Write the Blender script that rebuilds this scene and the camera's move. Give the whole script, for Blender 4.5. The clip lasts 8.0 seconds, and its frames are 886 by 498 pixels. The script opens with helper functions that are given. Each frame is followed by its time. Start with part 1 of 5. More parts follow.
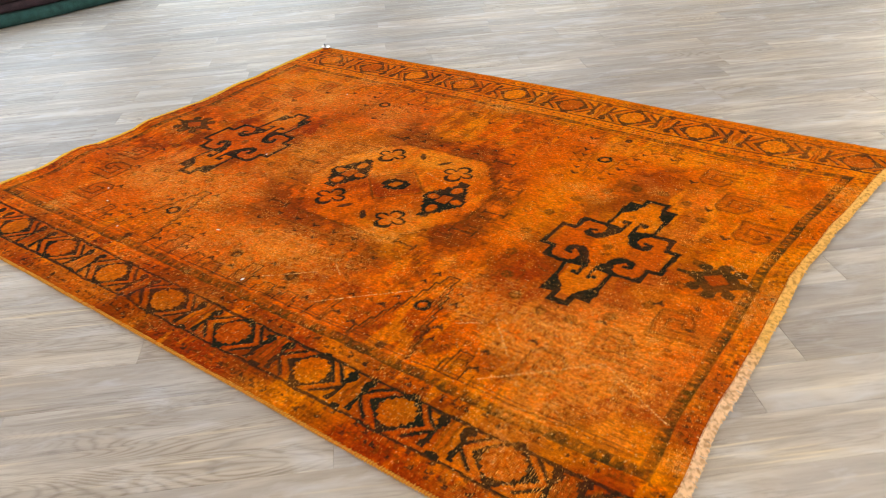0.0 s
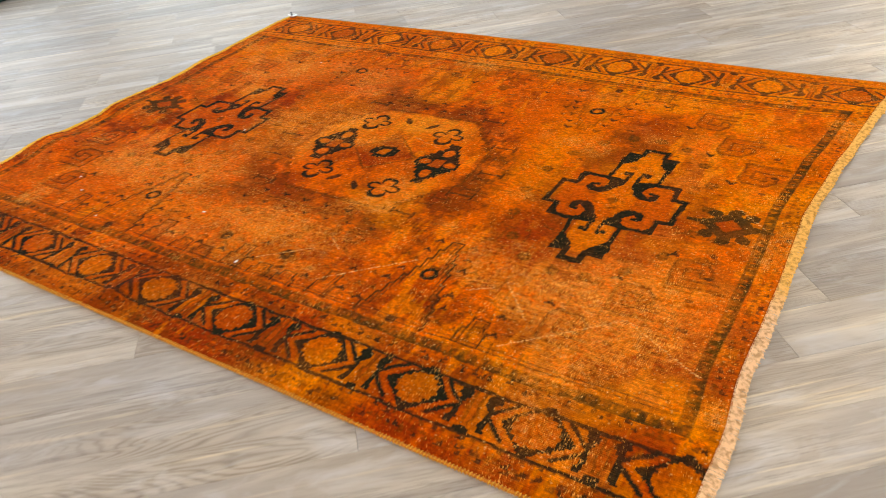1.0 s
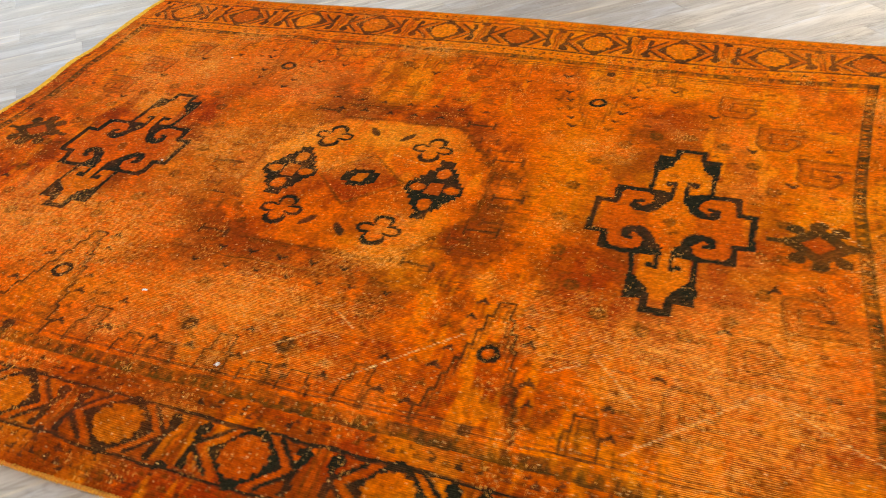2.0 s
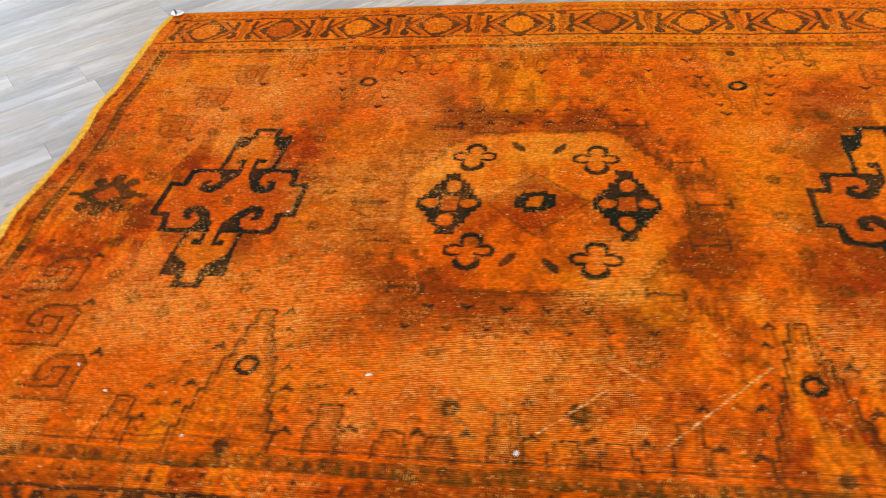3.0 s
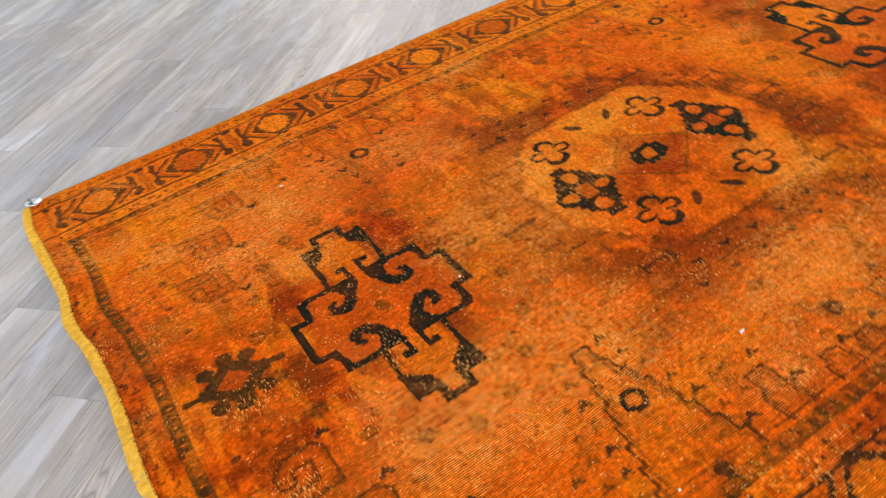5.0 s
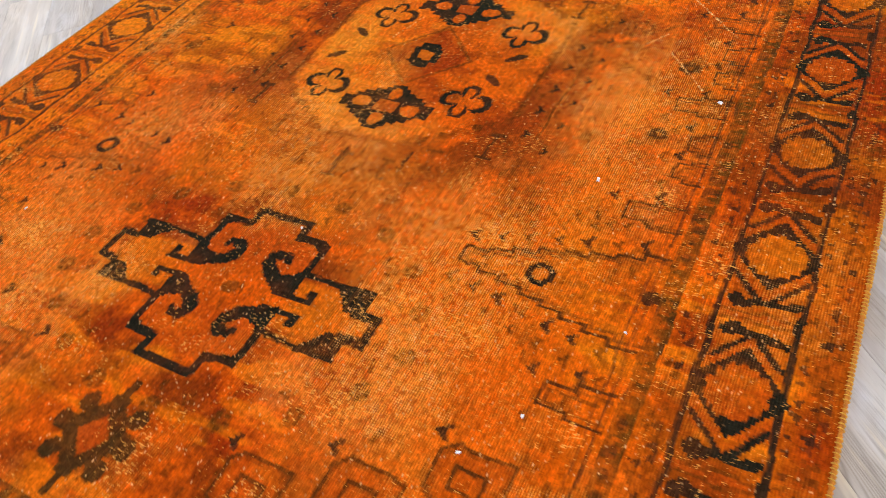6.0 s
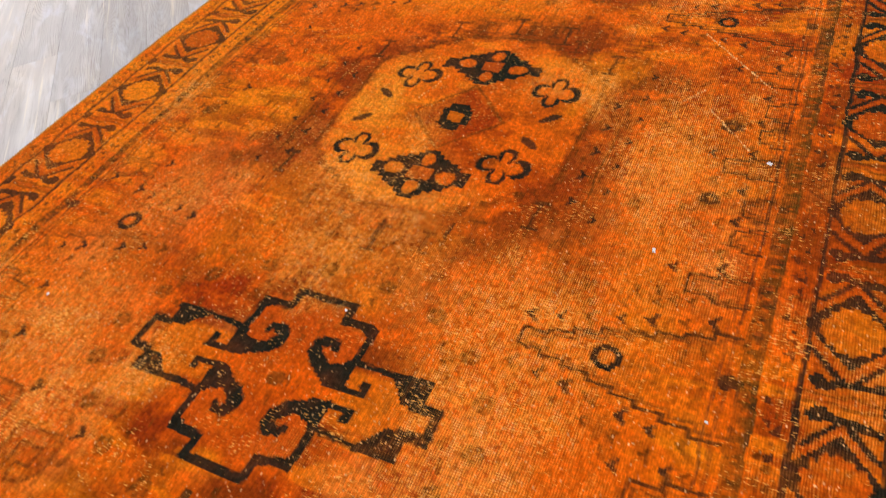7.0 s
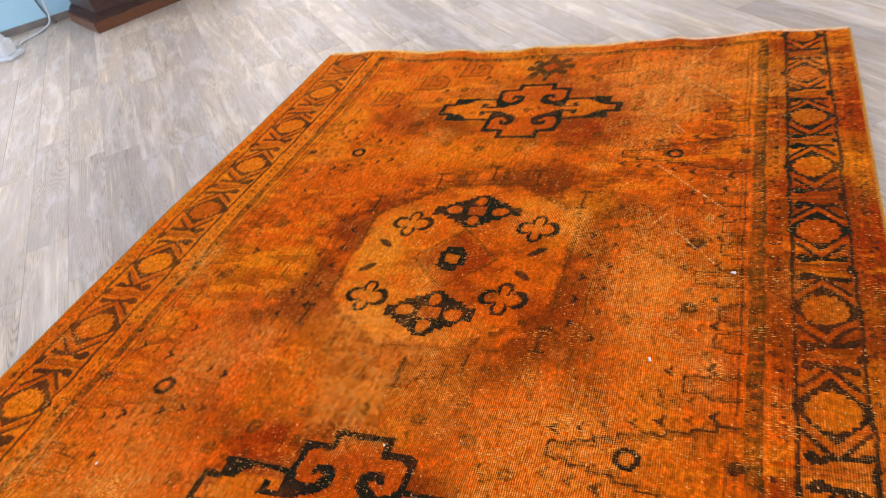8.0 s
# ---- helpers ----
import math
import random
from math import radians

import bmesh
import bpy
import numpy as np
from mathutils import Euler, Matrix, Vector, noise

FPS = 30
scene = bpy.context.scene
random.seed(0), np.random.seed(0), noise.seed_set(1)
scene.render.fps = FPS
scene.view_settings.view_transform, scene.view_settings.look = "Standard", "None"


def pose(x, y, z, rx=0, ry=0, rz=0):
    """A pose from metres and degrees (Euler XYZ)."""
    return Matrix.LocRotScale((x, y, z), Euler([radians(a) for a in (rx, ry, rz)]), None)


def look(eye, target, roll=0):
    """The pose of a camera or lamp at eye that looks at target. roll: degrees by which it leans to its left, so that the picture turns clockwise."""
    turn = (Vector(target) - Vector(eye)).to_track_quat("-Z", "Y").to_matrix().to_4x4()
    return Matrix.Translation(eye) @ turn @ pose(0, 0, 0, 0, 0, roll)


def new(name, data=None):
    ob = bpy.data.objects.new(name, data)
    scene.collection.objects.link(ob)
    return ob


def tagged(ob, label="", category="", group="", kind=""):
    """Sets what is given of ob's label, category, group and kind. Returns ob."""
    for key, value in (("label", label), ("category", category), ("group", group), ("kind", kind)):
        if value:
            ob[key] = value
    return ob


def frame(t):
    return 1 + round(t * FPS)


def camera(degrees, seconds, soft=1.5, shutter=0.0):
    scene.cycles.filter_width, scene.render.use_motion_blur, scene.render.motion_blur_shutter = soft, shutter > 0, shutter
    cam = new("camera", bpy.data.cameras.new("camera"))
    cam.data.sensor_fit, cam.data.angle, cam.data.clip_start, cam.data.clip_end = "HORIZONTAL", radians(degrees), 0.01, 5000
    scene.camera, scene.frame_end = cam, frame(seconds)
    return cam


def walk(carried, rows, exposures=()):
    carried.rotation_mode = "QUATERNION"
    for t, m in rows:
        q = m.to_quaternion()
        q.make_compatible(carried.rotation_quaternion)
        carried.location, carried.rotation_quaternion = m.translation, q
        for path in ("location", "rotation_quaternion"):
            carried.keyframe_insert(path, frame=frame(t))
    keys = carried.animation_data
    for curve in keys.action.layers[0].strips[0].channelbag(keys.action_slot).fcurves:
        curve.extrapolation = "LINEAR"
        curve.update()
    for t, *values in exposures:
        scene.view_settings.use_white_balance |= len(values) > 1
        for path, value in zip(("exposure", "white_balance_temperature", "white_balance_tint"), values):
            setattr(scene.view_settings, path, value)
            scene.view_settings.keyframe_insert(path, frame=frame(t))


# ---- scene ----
cam = camera(61.30, 8.0, soft=0.9, shutter=0.3)
# seconds, eye x y z, yaw (to the left of +y), pitch (up), roll, in radians
ROWS = [
    (0, 2.038, -2.300, 1.560, 0.6603, -0.5588, -0.0719),
    (0.3, 2.089, -2.379, 1.542, 0.6672, -0.5627, -0.0995),
    (0.5, 2.101, -2.381, 1.533, 0.6845, -0.5750, -0.1255),
    (0.8, 2.005, -2.357, 1.510, 0.6614, -0.5935, -0.1336),
    (1, 1.893, -2.292, 1.501, 0.6206, -0.6041, -0.1234),
    (1.2, 1.748, -2.219, 1.497, 0.5534, -0.6167, -0.1073),
    (2.3, 0.783, -1.868, 1.456, 0.3416, -0.7204, -0.0940),
    (2.5, 0.563, -1.847, 1.448, 0.3006, -0.7323, -0.0914),
    (2.8, 0.267, -1.834, 1.488, 0.2410, -0.7306, -0.1133),
    (3, 0.055, -1.835, 1.499, 0.1958, -0.7365, -0.1152),
    (3.2, -0.135, -1.785, 1.455, 0.1725, -0.7331, -0.1512),
    (3.5, -0.470, -1.731, 1.476, 0.0846, -0.7329, -0.1519),
    (3.8, -0.711, -1.714, 1.449, -0.0155, -0.7028, -0.1422),
    (4, -0.915, -1.712, 1.446, -0.1026, -0.6889, -0.1184),
    (4.2, -1.075, -1.713, 1.489, -0.1641, -0.6654, -0.1232),
    (5.3, -1.647, -1.368, 1.317, -0.6094, -0.7110, -0.2196),
    (5.5, -1.736, -1.320, 1.267, -0.7446, -0.7437, -0.2030),
    (5.8, -1.748, -1.249, 1.275, -0.8792, -0.7855, -0.2121),
    (6, -1.727, -1.165, 1.271, -0.9376, -0.7976, -0.2178),
    (6.2, -1.696, -1.100, 1.277, -0.9573, -0.8047, -0.2314),
    (6.5, -1.678, -1.034, 1.289, -0.9700, -0.8093, -0.2266),
    (7, -1.659, -0.960, 1.336, -0.9777, -0.7737, -0.2242),
    (7.2, -1.655, -0.933, 1.377, -0.9833, -0.7525, -0.2345),
    (7.5, -1.674, -0.904, 1.433, -1.0078, -0.7107, -0.2511),
    (7.8, -1.744, -0.915, 1.509, -1.0504, -0.6591, -0.2623),
    (8, -1.850, -0.925, 1.538, -1.0946, -0.6210, -0.2573),
]


def aim(t, x, y, z, yaw, pitch, roll):
    ahead = Vector((-math.sin(yaw) * math.cos(pitch), math.cos(yaw) * math.cos(pitch), math.sin(pitch)))
    eye = Vector((x, y, z))
    return t, look(eye, eye + ahead, math.degrees(roll))


walk(cam, [aim(*row) for row in ROWS], [
    (0.0, -0.12, 7500, 10), (1.0, -0.12, 7750, 10), (2.5, 0.02, 7050, 10), (3.5, 0.06, 6700, 11), (4.0, -0.02, 6600, 11),
    (6.0, 0.05, 6550, 12.5), (7.0, 0.03, 6600, 15), (8.0, -0.11, 6700, 16.5),
])

# ---- light: daylight through assumed windows, all out of view ----
world = bpy.data.worlds.new("world")
scene.world = world
world.use_nodes = True
wn = world.node_tree
sky = wn.nodes.new("ShaderNodeTexSky")
sky.sky_type, sky.sun_disc = "NISHITA", False
sky.sun_elevation, sky.sun_rotation = radians(40), radians(-150)
wn.nodes["Background"].inputs["Strength"].default_value = 0.12
wn.links.new(sky.outputs["Color"], wn.nodes["Background"].inputs["Color"])

# the room stands along the floor boards
TURN = radians(42)
ROOM = Matrix.Rotation(TURN, 4, "Z")
A0, A1, B0, B1, HIGH = -6.6, 5.42, -5.4, 6.6, 3.1


def window_lamp(name, a, b, size, face, watts, colour):
    """The sky's light in the opening of an unseen window; a, b along the boards and across."""
    d = bpy.data.lights.new(name, "AREA")
    d.shape, d.size, d.size_y, d.energy, d.color = "RECTANGLE", size[0], size[1], watts, colour
    ob = new(name, d)
    at = ROOM @ Vector((a, b, 1.6))
    ob.matrix_world = look(at, at + (ROOM.to_3x3() @ Vector(face)))
    return ob


for a, watts, colour in ((-4.6, 112, (0.60, 0.78, 1.0)), (-1.4, 80, (0.66, 0.82, 1.0)), (1.8, 56, (0.74, 0.86, 1.0))):
    window_lamp("window_light", a, B1 - 0.02, (2.3, 2.0), (0, -1, -0.15), watts, colour)
for b in (-3.4, -0.2, 3.0):
    window_lamp("window_light", A1 - 0.02, b, (2.3, 2.0), (-1, 0, -0.15), 78, (1.0, 0.94, 0.88))
# south and east: window lamps added to fill the room, no such windows known
for b in (-3.4, -0.2):
    window_lamp("window_light", A0 + 0.02, b, (2.3, 2.0), (1, 0, -0.15), 97, (0.94, 0.94, 1.0))
for a in (-2.6, 1.4):
    window_lamp("window_light", a, B0 + 0.02, (2.3, 2.0), (0, 1, -0.15), 45, (1.0, 0.95, 0.88))


# ---- materials ----
def material(name, colour=(0.5, 0.5, 0.5), rough=0.6, metal=0.0):
    m = bpy.data.materials.new(name)
    m.use_nodes = True
    p = m.node_tree.nodes["Principled BSDF"]
    p.inputs["Base Color"].default_value = (*colour, 1)
    p.inputs["Roughness"].default_value, p.inputs["Metallic"].default_value = rough, metal
    return m, m.node_tree, p


def node(tree, kind, **values):
    n = tree.nodes.new("ShaderNode" + kind)
    for key, value in values.items():
        n.inputs[key.replace("_", " ")].default_value = value
    return n


def ramp(tree, source, *stops):
    n = tree.nodes.new("ShaderNodeValToRGB")
    while len(n.color_ramp.elements) < len(stops):
        n.color_ramp.elements.new(0.5)
    for e, (at, colour) in zip(n.color_ramp.elements, stops):
        e.position, e.color = at, (*colour, 1) if len(colour) == 3 else colour
    tree.links.new(source, n.inputs["Fac"])
    return n.outputs["Color"]


def mix(tree, kind, fac, a, b):
    n = tree.nodes.new("ShaderNodeMix")
    n.data_type, n.blend_type = "RGBA", kind
    for key, value in ((0, fac), (6, a), (7, b)):
        if hasattr(value, "links"):
            tree.links.new(value, n.inputs[key])
        else:
            n.inputs[key].default_value = value if key == 0 else (*value, 1)
    return n.outputs[2]


def calc(tree, kind, a, b=0.0):
    n = tree.nodes.new("ShaderNodeMath")
    n.operation = kind
    for key, value in ((0, a), (1, b)):
        if hasattr(value, "links"):
            tree.links.new(value, n.inputs[key])
        else:
            n.inputs[key].default_value = value
    return n.outputs[0]


def chance(tree, joined=False):
    """A random number for each object, or for each piece of a joined mesh."""
    if joined:
        return tree.nodes.new("ShaderNodeNewGeometry").outputs["Random Per Island"]
    return tree.nodes.new("ShaderNodeObjectInfo").outputs["Random"]


def coords(tree, scale=(1, 1, 1), spread=0.0, turn=(0, 0, 0), joined=False):
    """Object coordinates in metres, scaled; spread shifts them from piece to piece."""
    c = tree.nodes.new("ShaderNodeTexCoord")
    out = c.outputs["Object"]
    if spread:
        luck = chance(tree, joined)
        add = tree.nodes.new("ShaderNodeVectorMath")
        add.operation = "ADD"
        comb = tree.nodes.new("ShaderNodeCombineXYZ")
        for key, k in ((0, 1.0), (1, 3.7), (2, 7.3)):
            tree.links.new(calc(tree, "MULTIPLY", luck, spread * k), comb.inputs[key])
        tree.links.new(out, add.inputs[0])
        tree.links.new(comb.outputs[0], add.inputs[1])
        out = add.outputs[0]
    m = tree.nodes.new("ShaderNodeMapping")
    m.inputs["Scale"].default_value, m.inputs["Rotation"].default_value = scale, turn
    tree.links.new(out, m.inputs["Vector"])
    return m.outputs["Vector"]


def noise_of(tree, vector, scale, detail=4.0, rough=0.55, distort=0.0):
    n = node(tree, "TexNoise", Scale=scale, Detail=detail, Roughness=rough, Distortion=distort)
    tree.links.new(vector, n.inputs["Vector"])
    return n.outputs["Fac"]


def bump(tree, p, height, strength=0.3, distance=0.002, before=None):
    n = node(tree, "Bump", Strength=strength, Distance=distance)
    tree.links.new(height, n.inputs["Height"])
    if before:
        tree.links.new(before, n.inputs["Normal"])
    tree.links.new(n.outputs["Normal"], p.inputs["Normal"])
    return n.outputs["Normal"]


def board_material(joined=False):
    """Whitewashed grey-beige boards with long grain, knots and pale streaks, under a satin coat."""
    m, t, p = material("greyed_boards", rough=0.4)
    def at(scale, spread):
        return coords(t, scale, spread, joined=joined)

    # cathedral figure: bands across a slowly bent field
    bend = noise_of(t, at((0.30, 3.4, 1), 40), 1.5, 2, 0.45, 0.25)
    rings = calc(t, "FRACT", calc(t, "MULTIPLY", bend, 85.0))
    figure = calc(t, "ABSOLUTE", calc(t, "SUBTRACT", calc(t, "MULTIPLY", rings, 2.0), 1.0))
    grain = noise_of(t, at((0.9, 12, 1), 40), 2.6, 6, 0.55, 0.5)
    fine = noise_of(t, at((5, 110, 1), 40), 2.0, 3, 0.6)
    wash = noise_of(t, at((0.8, 6, 1), 60), 1.8, 4, 0.55, 0.6)
    patch = noise_of(t, at((1.2, 4, 1), 90), 1.3, 3)
    base = ramp(t, grain, (0.25, (0.345, 0.318, 0.294)), (0.42, (0.425, 0.395, 0.368)), (0.60, (0.470, 0.440, 0.410)), (0.8, (0.54, 0.508, 0.474)))
    # some boards are plainly sawn and smooth, others show all their rings
    luck = calc(t, "FRACT", calc(t, "MULTIPLY", chance(t, joined), 7.31))
    rings_show = ramp(t, luck, (0.35, (0.05, 0.05, 0.05)), (0.75, (1, 1, 1)))
    strong = calc(t, "MULTIPLY", rings_show, ramp(t, patch, (0.36, (0.25, 0.25, 0.25)), (0.60, (1, 1, 1))))
    col = mix(t, "MULTIPLY", calc(t, "MULTIPLY", strong, 0.85), base, ramp(t, figure, (0.0, (0.56, 0.53, 0.51)), (0.60, (1, 1, 1))))
    pale = ramp(t, wash, (0.52, (0, 0, 0)), (0.66, (0.75, 0.75, 0.75)))
    col = mix(t, "MIX", pale, col, (0.62, 0.60, 0.565))
    # cream streaks along the board: limed grain, and warm reflections painted in with it
    cream_streak = noise_of(t, at((1.1, 26, 1), 70), 1.6, 3, 0.5)
    col = mix(t, "MIX", ramp(t, cream_streak, (0.62, (0, 0, 0)), (0.72, (0.6, 0.6, 0.6))), col, (0.76, 0.69, 0.54))
    # bluish white patches: the windows' sheen put into the board colour
    blue_sheen = noise_of(t, at((2.2, 7, 1), 55), 1.5, 4, 0.6, 0.8)
    col = mix(t, "MIX", ramp(t, blue_sheen, (0.52, (0, 0, 0)), (0.70, (0.6, 0.6, 0.6))), col, (0.61, 0.64, 0.70))
    tone = ramp(t, chance(t, joined), (0.0, (0.72, 0.70, 0.69)), (0.25, (0.88, 0.86, 0.85)), (0.7, (1.00, 0.97, 0.92)), (1.0, (1.12, 1.09, 1.05)))
    col = mix(t, "MULTIPLY", 0.85, col, tone)
    warm = ramp(t, patch, (0.4, (0.93, 0.95, 1.0)), (0.65, (1.04, 1.0, 0.94)))
    col = mix(t, "MULTIPLY", 0.8, col, warm)
    dark = ramp(t, fine, (0.37, (0.36, 0.33, 0.30)), (0.50, (1, 1, 1)))
    pores = ramp(t, noise_of(t, at((0.8, 5, 1), 25), 1.7, 3), (0.42, (0.12, 0.12, 0.12)), (0.66, (0.85, 0.85, 0.85)))
    col = mix(t, "MULTIPLY", calc(t, "MULTIPLY", pores, 0.58), col, dark)
    t.links.new(col, p.inputs["Base Color"])
    rough = calc(t, "ADD", calc(t, "MULTIPLY", grain, 0.2), 0.41)
    t.links.new(rough, p.inputs["Roughness"])
    bump(t, p, calc(t, "ADD", grain, calc(t, "MULTIPLY", fine, 0.5)), 0.25, 0.0012)
    return m


def rug_material():
    """Overdyed wool: the woven colours come with the mesh; ribs of the weave and bare weft where worn."""
    m, t, p = material("overdyed_wool", rough=0.92)
    a = t.nodes.new("ShaderNodeAttribute")
    a.attribute_name = "dye"
    v = coords(t)
    # rows of knots run along the rug
    wob = noise_of(t, coords(t, (6, 14, 1)), 1.0, 3)
    sep = t.nodes.new("ShaderNodeSeparateXYZ")
    t.links.new(v, sep.inputs[0])
    jitter = noise_of(t, coords(t, (22, 60, 1)), 1.0, 2)
    yy = calc(t, "ADD", calc(t, "ADD", sep.outputs["Y"], calc(t, "MULTIPLY", wob, 0.012)), calc(t, "MULTIPLY", jitter, 0.006))
    rib = calc(t, "ABSOLUTE", calc(t, "SINE", calc(t, "MULTIPLY", yy, math.pi / 0.0056)))
    xx = calc(t, "ADD", sep.outputs["X"], calc(t, "MULTIPLY", wob, 0.010))
    warp = calc(t, "ABSOLUTE", calc(t, "SINE", calc(t, "MULTIPLY", xx, math.pi / 0.0058)))
    grain = noise_of(t, coords(t, (130, 210, 1)), 1.0, 2)
    streak = noise_of(t, coords(t, (9, 120, 1)), 1.0, 3)
    break_up = noise_of(t, coords(t, (75, 55, 1)), 1.0, 3)
    shade = ramp(t, grain, (0.28, (0.66, 0.62, 0.60)), (0.5, (1, 1, 1)), (0.75, (1.25, 1.24, 1.22)))
    col = mix(t, "MULTIPLY", 0.55, a.outputs["Color"], shade)
    bands = ramp(t, streak, (0.3, (0.86, 0.82, 0.8)), (0.6, (1.08, 1.06, 1.04)))
    col = mix(t, "MULTIPLY", 0.7, col, bands)
    dash = ramp(t, noise_of(t, coords(t, (45, 110, 1)), 1.0, 3), (0.40, (0.05, 0.05, 0.05)), (0.62, (1, 1, 1)))
    ridge = calc(t, "MULTIPLY", calc(t, "POWER", rib, 2.0), dash)
    amount = calc(t, "MINIMUM", calc(t, "ADD", 0.40, a.outputs["Alpha"]), 0.90)
    col = mix(t, "MULTIPLY", amount, col, ramp(t, ridge, (0.0, (0.66, 0.58, 0.52)), (0.30, (0.92, 0.90, 0.88)), (1.0, (1.38, 1.34, 1.30))))
    bare = calc(t, "MULTIPLY", a.outputs["Alpha"], calc(t, "MULTIPLY", calc(t, "POWER", rib, 2.5), ramp(t, break_up, (0.39, (0, 0, 0)), (0.58, (1, 1, 1)))))
    bare = calc(t, "MULTIPLY", bare, calc(t, "ADD", 0.4, calc(t, "MULTIPLY", warp, 0.6)))
    tint = t.nodes.new("ShaderNodeSeparateColor")
    t.links.new(a.outputs["Color"], tint.inputs[0])
    bare = calc(t, "MULTIPLY", bare, ramp(t, tint.outputs[0], (0.06, (0.12, 0.12, 0.12)), (0.30, (1, 1, 1))))
    col = mix(t, "MIX", calc(t, "MINIMUM", calc(t, "MULTIPLY", bare, 1.15), 0.66), col, (1.0, 0.345, 0.038))
    # bare warp that shows as a grid of pale dots through the thinnest pile
    dots = calc(t, "MULTIPLY", calc(t, "POWER", rib, 3.0), calc(t, "POWER", warp, 2.0))
    dots = calc(t, "MULTIPLY", dots, ramp(t, noise_of(t, coords(t, (26, 30, 1)), 1.0, 4, 0.65), (0.52, (0, 0, 0)), (0.66, (1, 1, 1))))
    dots = calc(t, "MULTIPLY", dots, ramp(t, a.outputs["Alpha"], (0.30, (0, 0, 0)), (0.80, (1, 1, 1))))
    col = mix(t, "MIX", calc(t, "MINIMUM", calc(t, "MULTIPLY", dots, 1.2), 0.7), col, (0.95, 0.48, 0.14))
    # pale dashes across the rows, in clumps: painted glints of the weave and bare threads
    thread = noise_of(t, coords(t, (250, 62, 1)), 1.0, 2)
    clump = noise_of(t, coords(t, (8, 6.5, 1)), 1.0, 4, 0.6)
    glint = calc(t, "ADD", thread, calc(t, "ADD", calc(t, "MULTIPLY", calc(t, "SUBTRACT", clump, 0.5), 0.55), calc(t, "MULTIPLY", a.outputs["Alpha"], 0.035)))
    col = mix(t, "MULTIPLY", 0.55, col, ramp(t, thread, (0.30, (0.60, 0.52, 0.48)), (0.44, (1, 1, 1))))
    col = mix(t, "MIX", calc(t, "MULTIPLY", ramp(t, glint, (0.655, (0, 0, 0)), (0.74, (1, 1, 1))), 0.75), col, (0.96, 0.43, 0.08))
    t.links.new(col, p.inputs["Base Color"])
    p.inputs["Specular IOR Level"].default_value = 0.03
    h = calc(t, "ADD", calc(t, "MULTIPLY", rib, 0.6), calc(t, "ADD", calc(t, "MULTIPLY", grain, 0.9), calc(t, "MULTIPLY", warp, 0.25)))
    bump(t, p, h, 0.55, 0.0025)
    return m


def mottled(name, dark, light, scale=20.0, rough=0.6, metal=0.0, stretch=(1, 1, 1), relief=0.15, spread=0.0):
    m, t, p = material(name, rough=rough, metal=metal)
    a = noise_of(t, coords(t, stretch, spread), scale, 5, 0.6)
    b = noise_of(t, coords(t, stretch, spread), scale * 9, 3)
    f = calc(t, "ADD", calc(t, "MULTIPLY", a, 0.7), calc(t, "MULTIPLY", b, 0.3))
    t.links.new(ramp(t, f, (0.32, dark), (0.66, light)), p.inputs["Base Color"])
    bump(t, p, f, relief, 0.002)
    return m


def fringe_material():
    """Cotton ends that took the dye well along half of the edge and hardly at all near the corner."""
    m, t, p = material("peach_cotton_fringe", rough=0.95)
    sep = t.nodes.new("ShaderNodeSeparateXYZ")
    t.links.new(coords(t), sep.inputs[0])
    fleck = noise_of(t, coords(t), 70, 4)
    along = calc(t, "ADD", sep.outputs["Y"], calc(t, "MULTIPLY", noise_of(t, coords(t), 5, 3), 0.5))
    shade = ramp(t, calc(t, "ADD", calc(t, "MULTIPLY", along, 0.5), 0.5), (0.36, (0.93, 0.66, 0.42)), (0.52, (0.95, 0.58, 0.17)))
    col = mix(t, "MULTIPLY", 0.9, shade, ramp(t, fleck, (0.35, (0.55, 0.45, 0.36)), (0.55, (1, 1, 1))))
    t.links.new(col, p.inputs["Base Color"])
    return m


MAT_BOARD = board_material()
MAT_BOARD_REST = board_material(joined=True)
MAT_RUG = rug_material()
MAT_GOLD = mottled("golden_cotton_fringe", (0.66, 0.33, 0.02), (1.0, 0.66, 0.08), 60, 0.95)
MAT_PEACH = fringe_material()
MAT_CORD = mottled("overcast_wool_edge", (0.30, 0.07, 0.006), (0.72, 0.27, 0.02), 110, 0.95)
MAT_STITCH = mottled("golden_overcast_yarn", (0.42, 0.19, 0.015), (0.80, 0.45, 0.05), 150, 0.95)
MAT_BACK = mottled("rug_back", (0.20, 0.05, 0.008), (0.42, 0.12, 0.02), 80, 0.95)
MAT_WALL = mottled("pale_blue_wall_paint", (0.40, 0.74, 0.97), (0.45, 0.78, 0.99), 6, 0.6, relief=0.05)
MAT_WHITE = mottled("white_wall_paint", (0.74, 0.73, 0.71), (0.80, 0.79, 0.77), 6, 0.7, relief=0.05)
MAT_TEAL = mottled("teal_wool", (0.004, 0.030, 0.030), (0.020, 0.095, 0.090), 14, 0.95, relief=0.4)
MAT_PLUM = mottled("plum_black_wool", (0.010, 0.006, 0.010), (0.045, 0.022, 0.032), 14, 0.95, relief=0.4)
MAT_MAHOGANY = mottled("dark_mahogany", (0.018, 0.007, 0.006), (0.065, 0.022, 0.015), 5, 0.3, stretch=(1, 9, 9), relief=0.1)
MAT_RED = mottled("reddish_mahogany", (0.060, 0.020, 0.008), (0.17, 0.058, 0.020), 5, 0.3, stretch=(9, 1, 9), relief=0.1)
MAT_PLASTIC = mottled("white_plastic", (0.72, 0.80, 0.88), (0.80, 0.87, 0.94), 30, 0.35, relief=0.02)
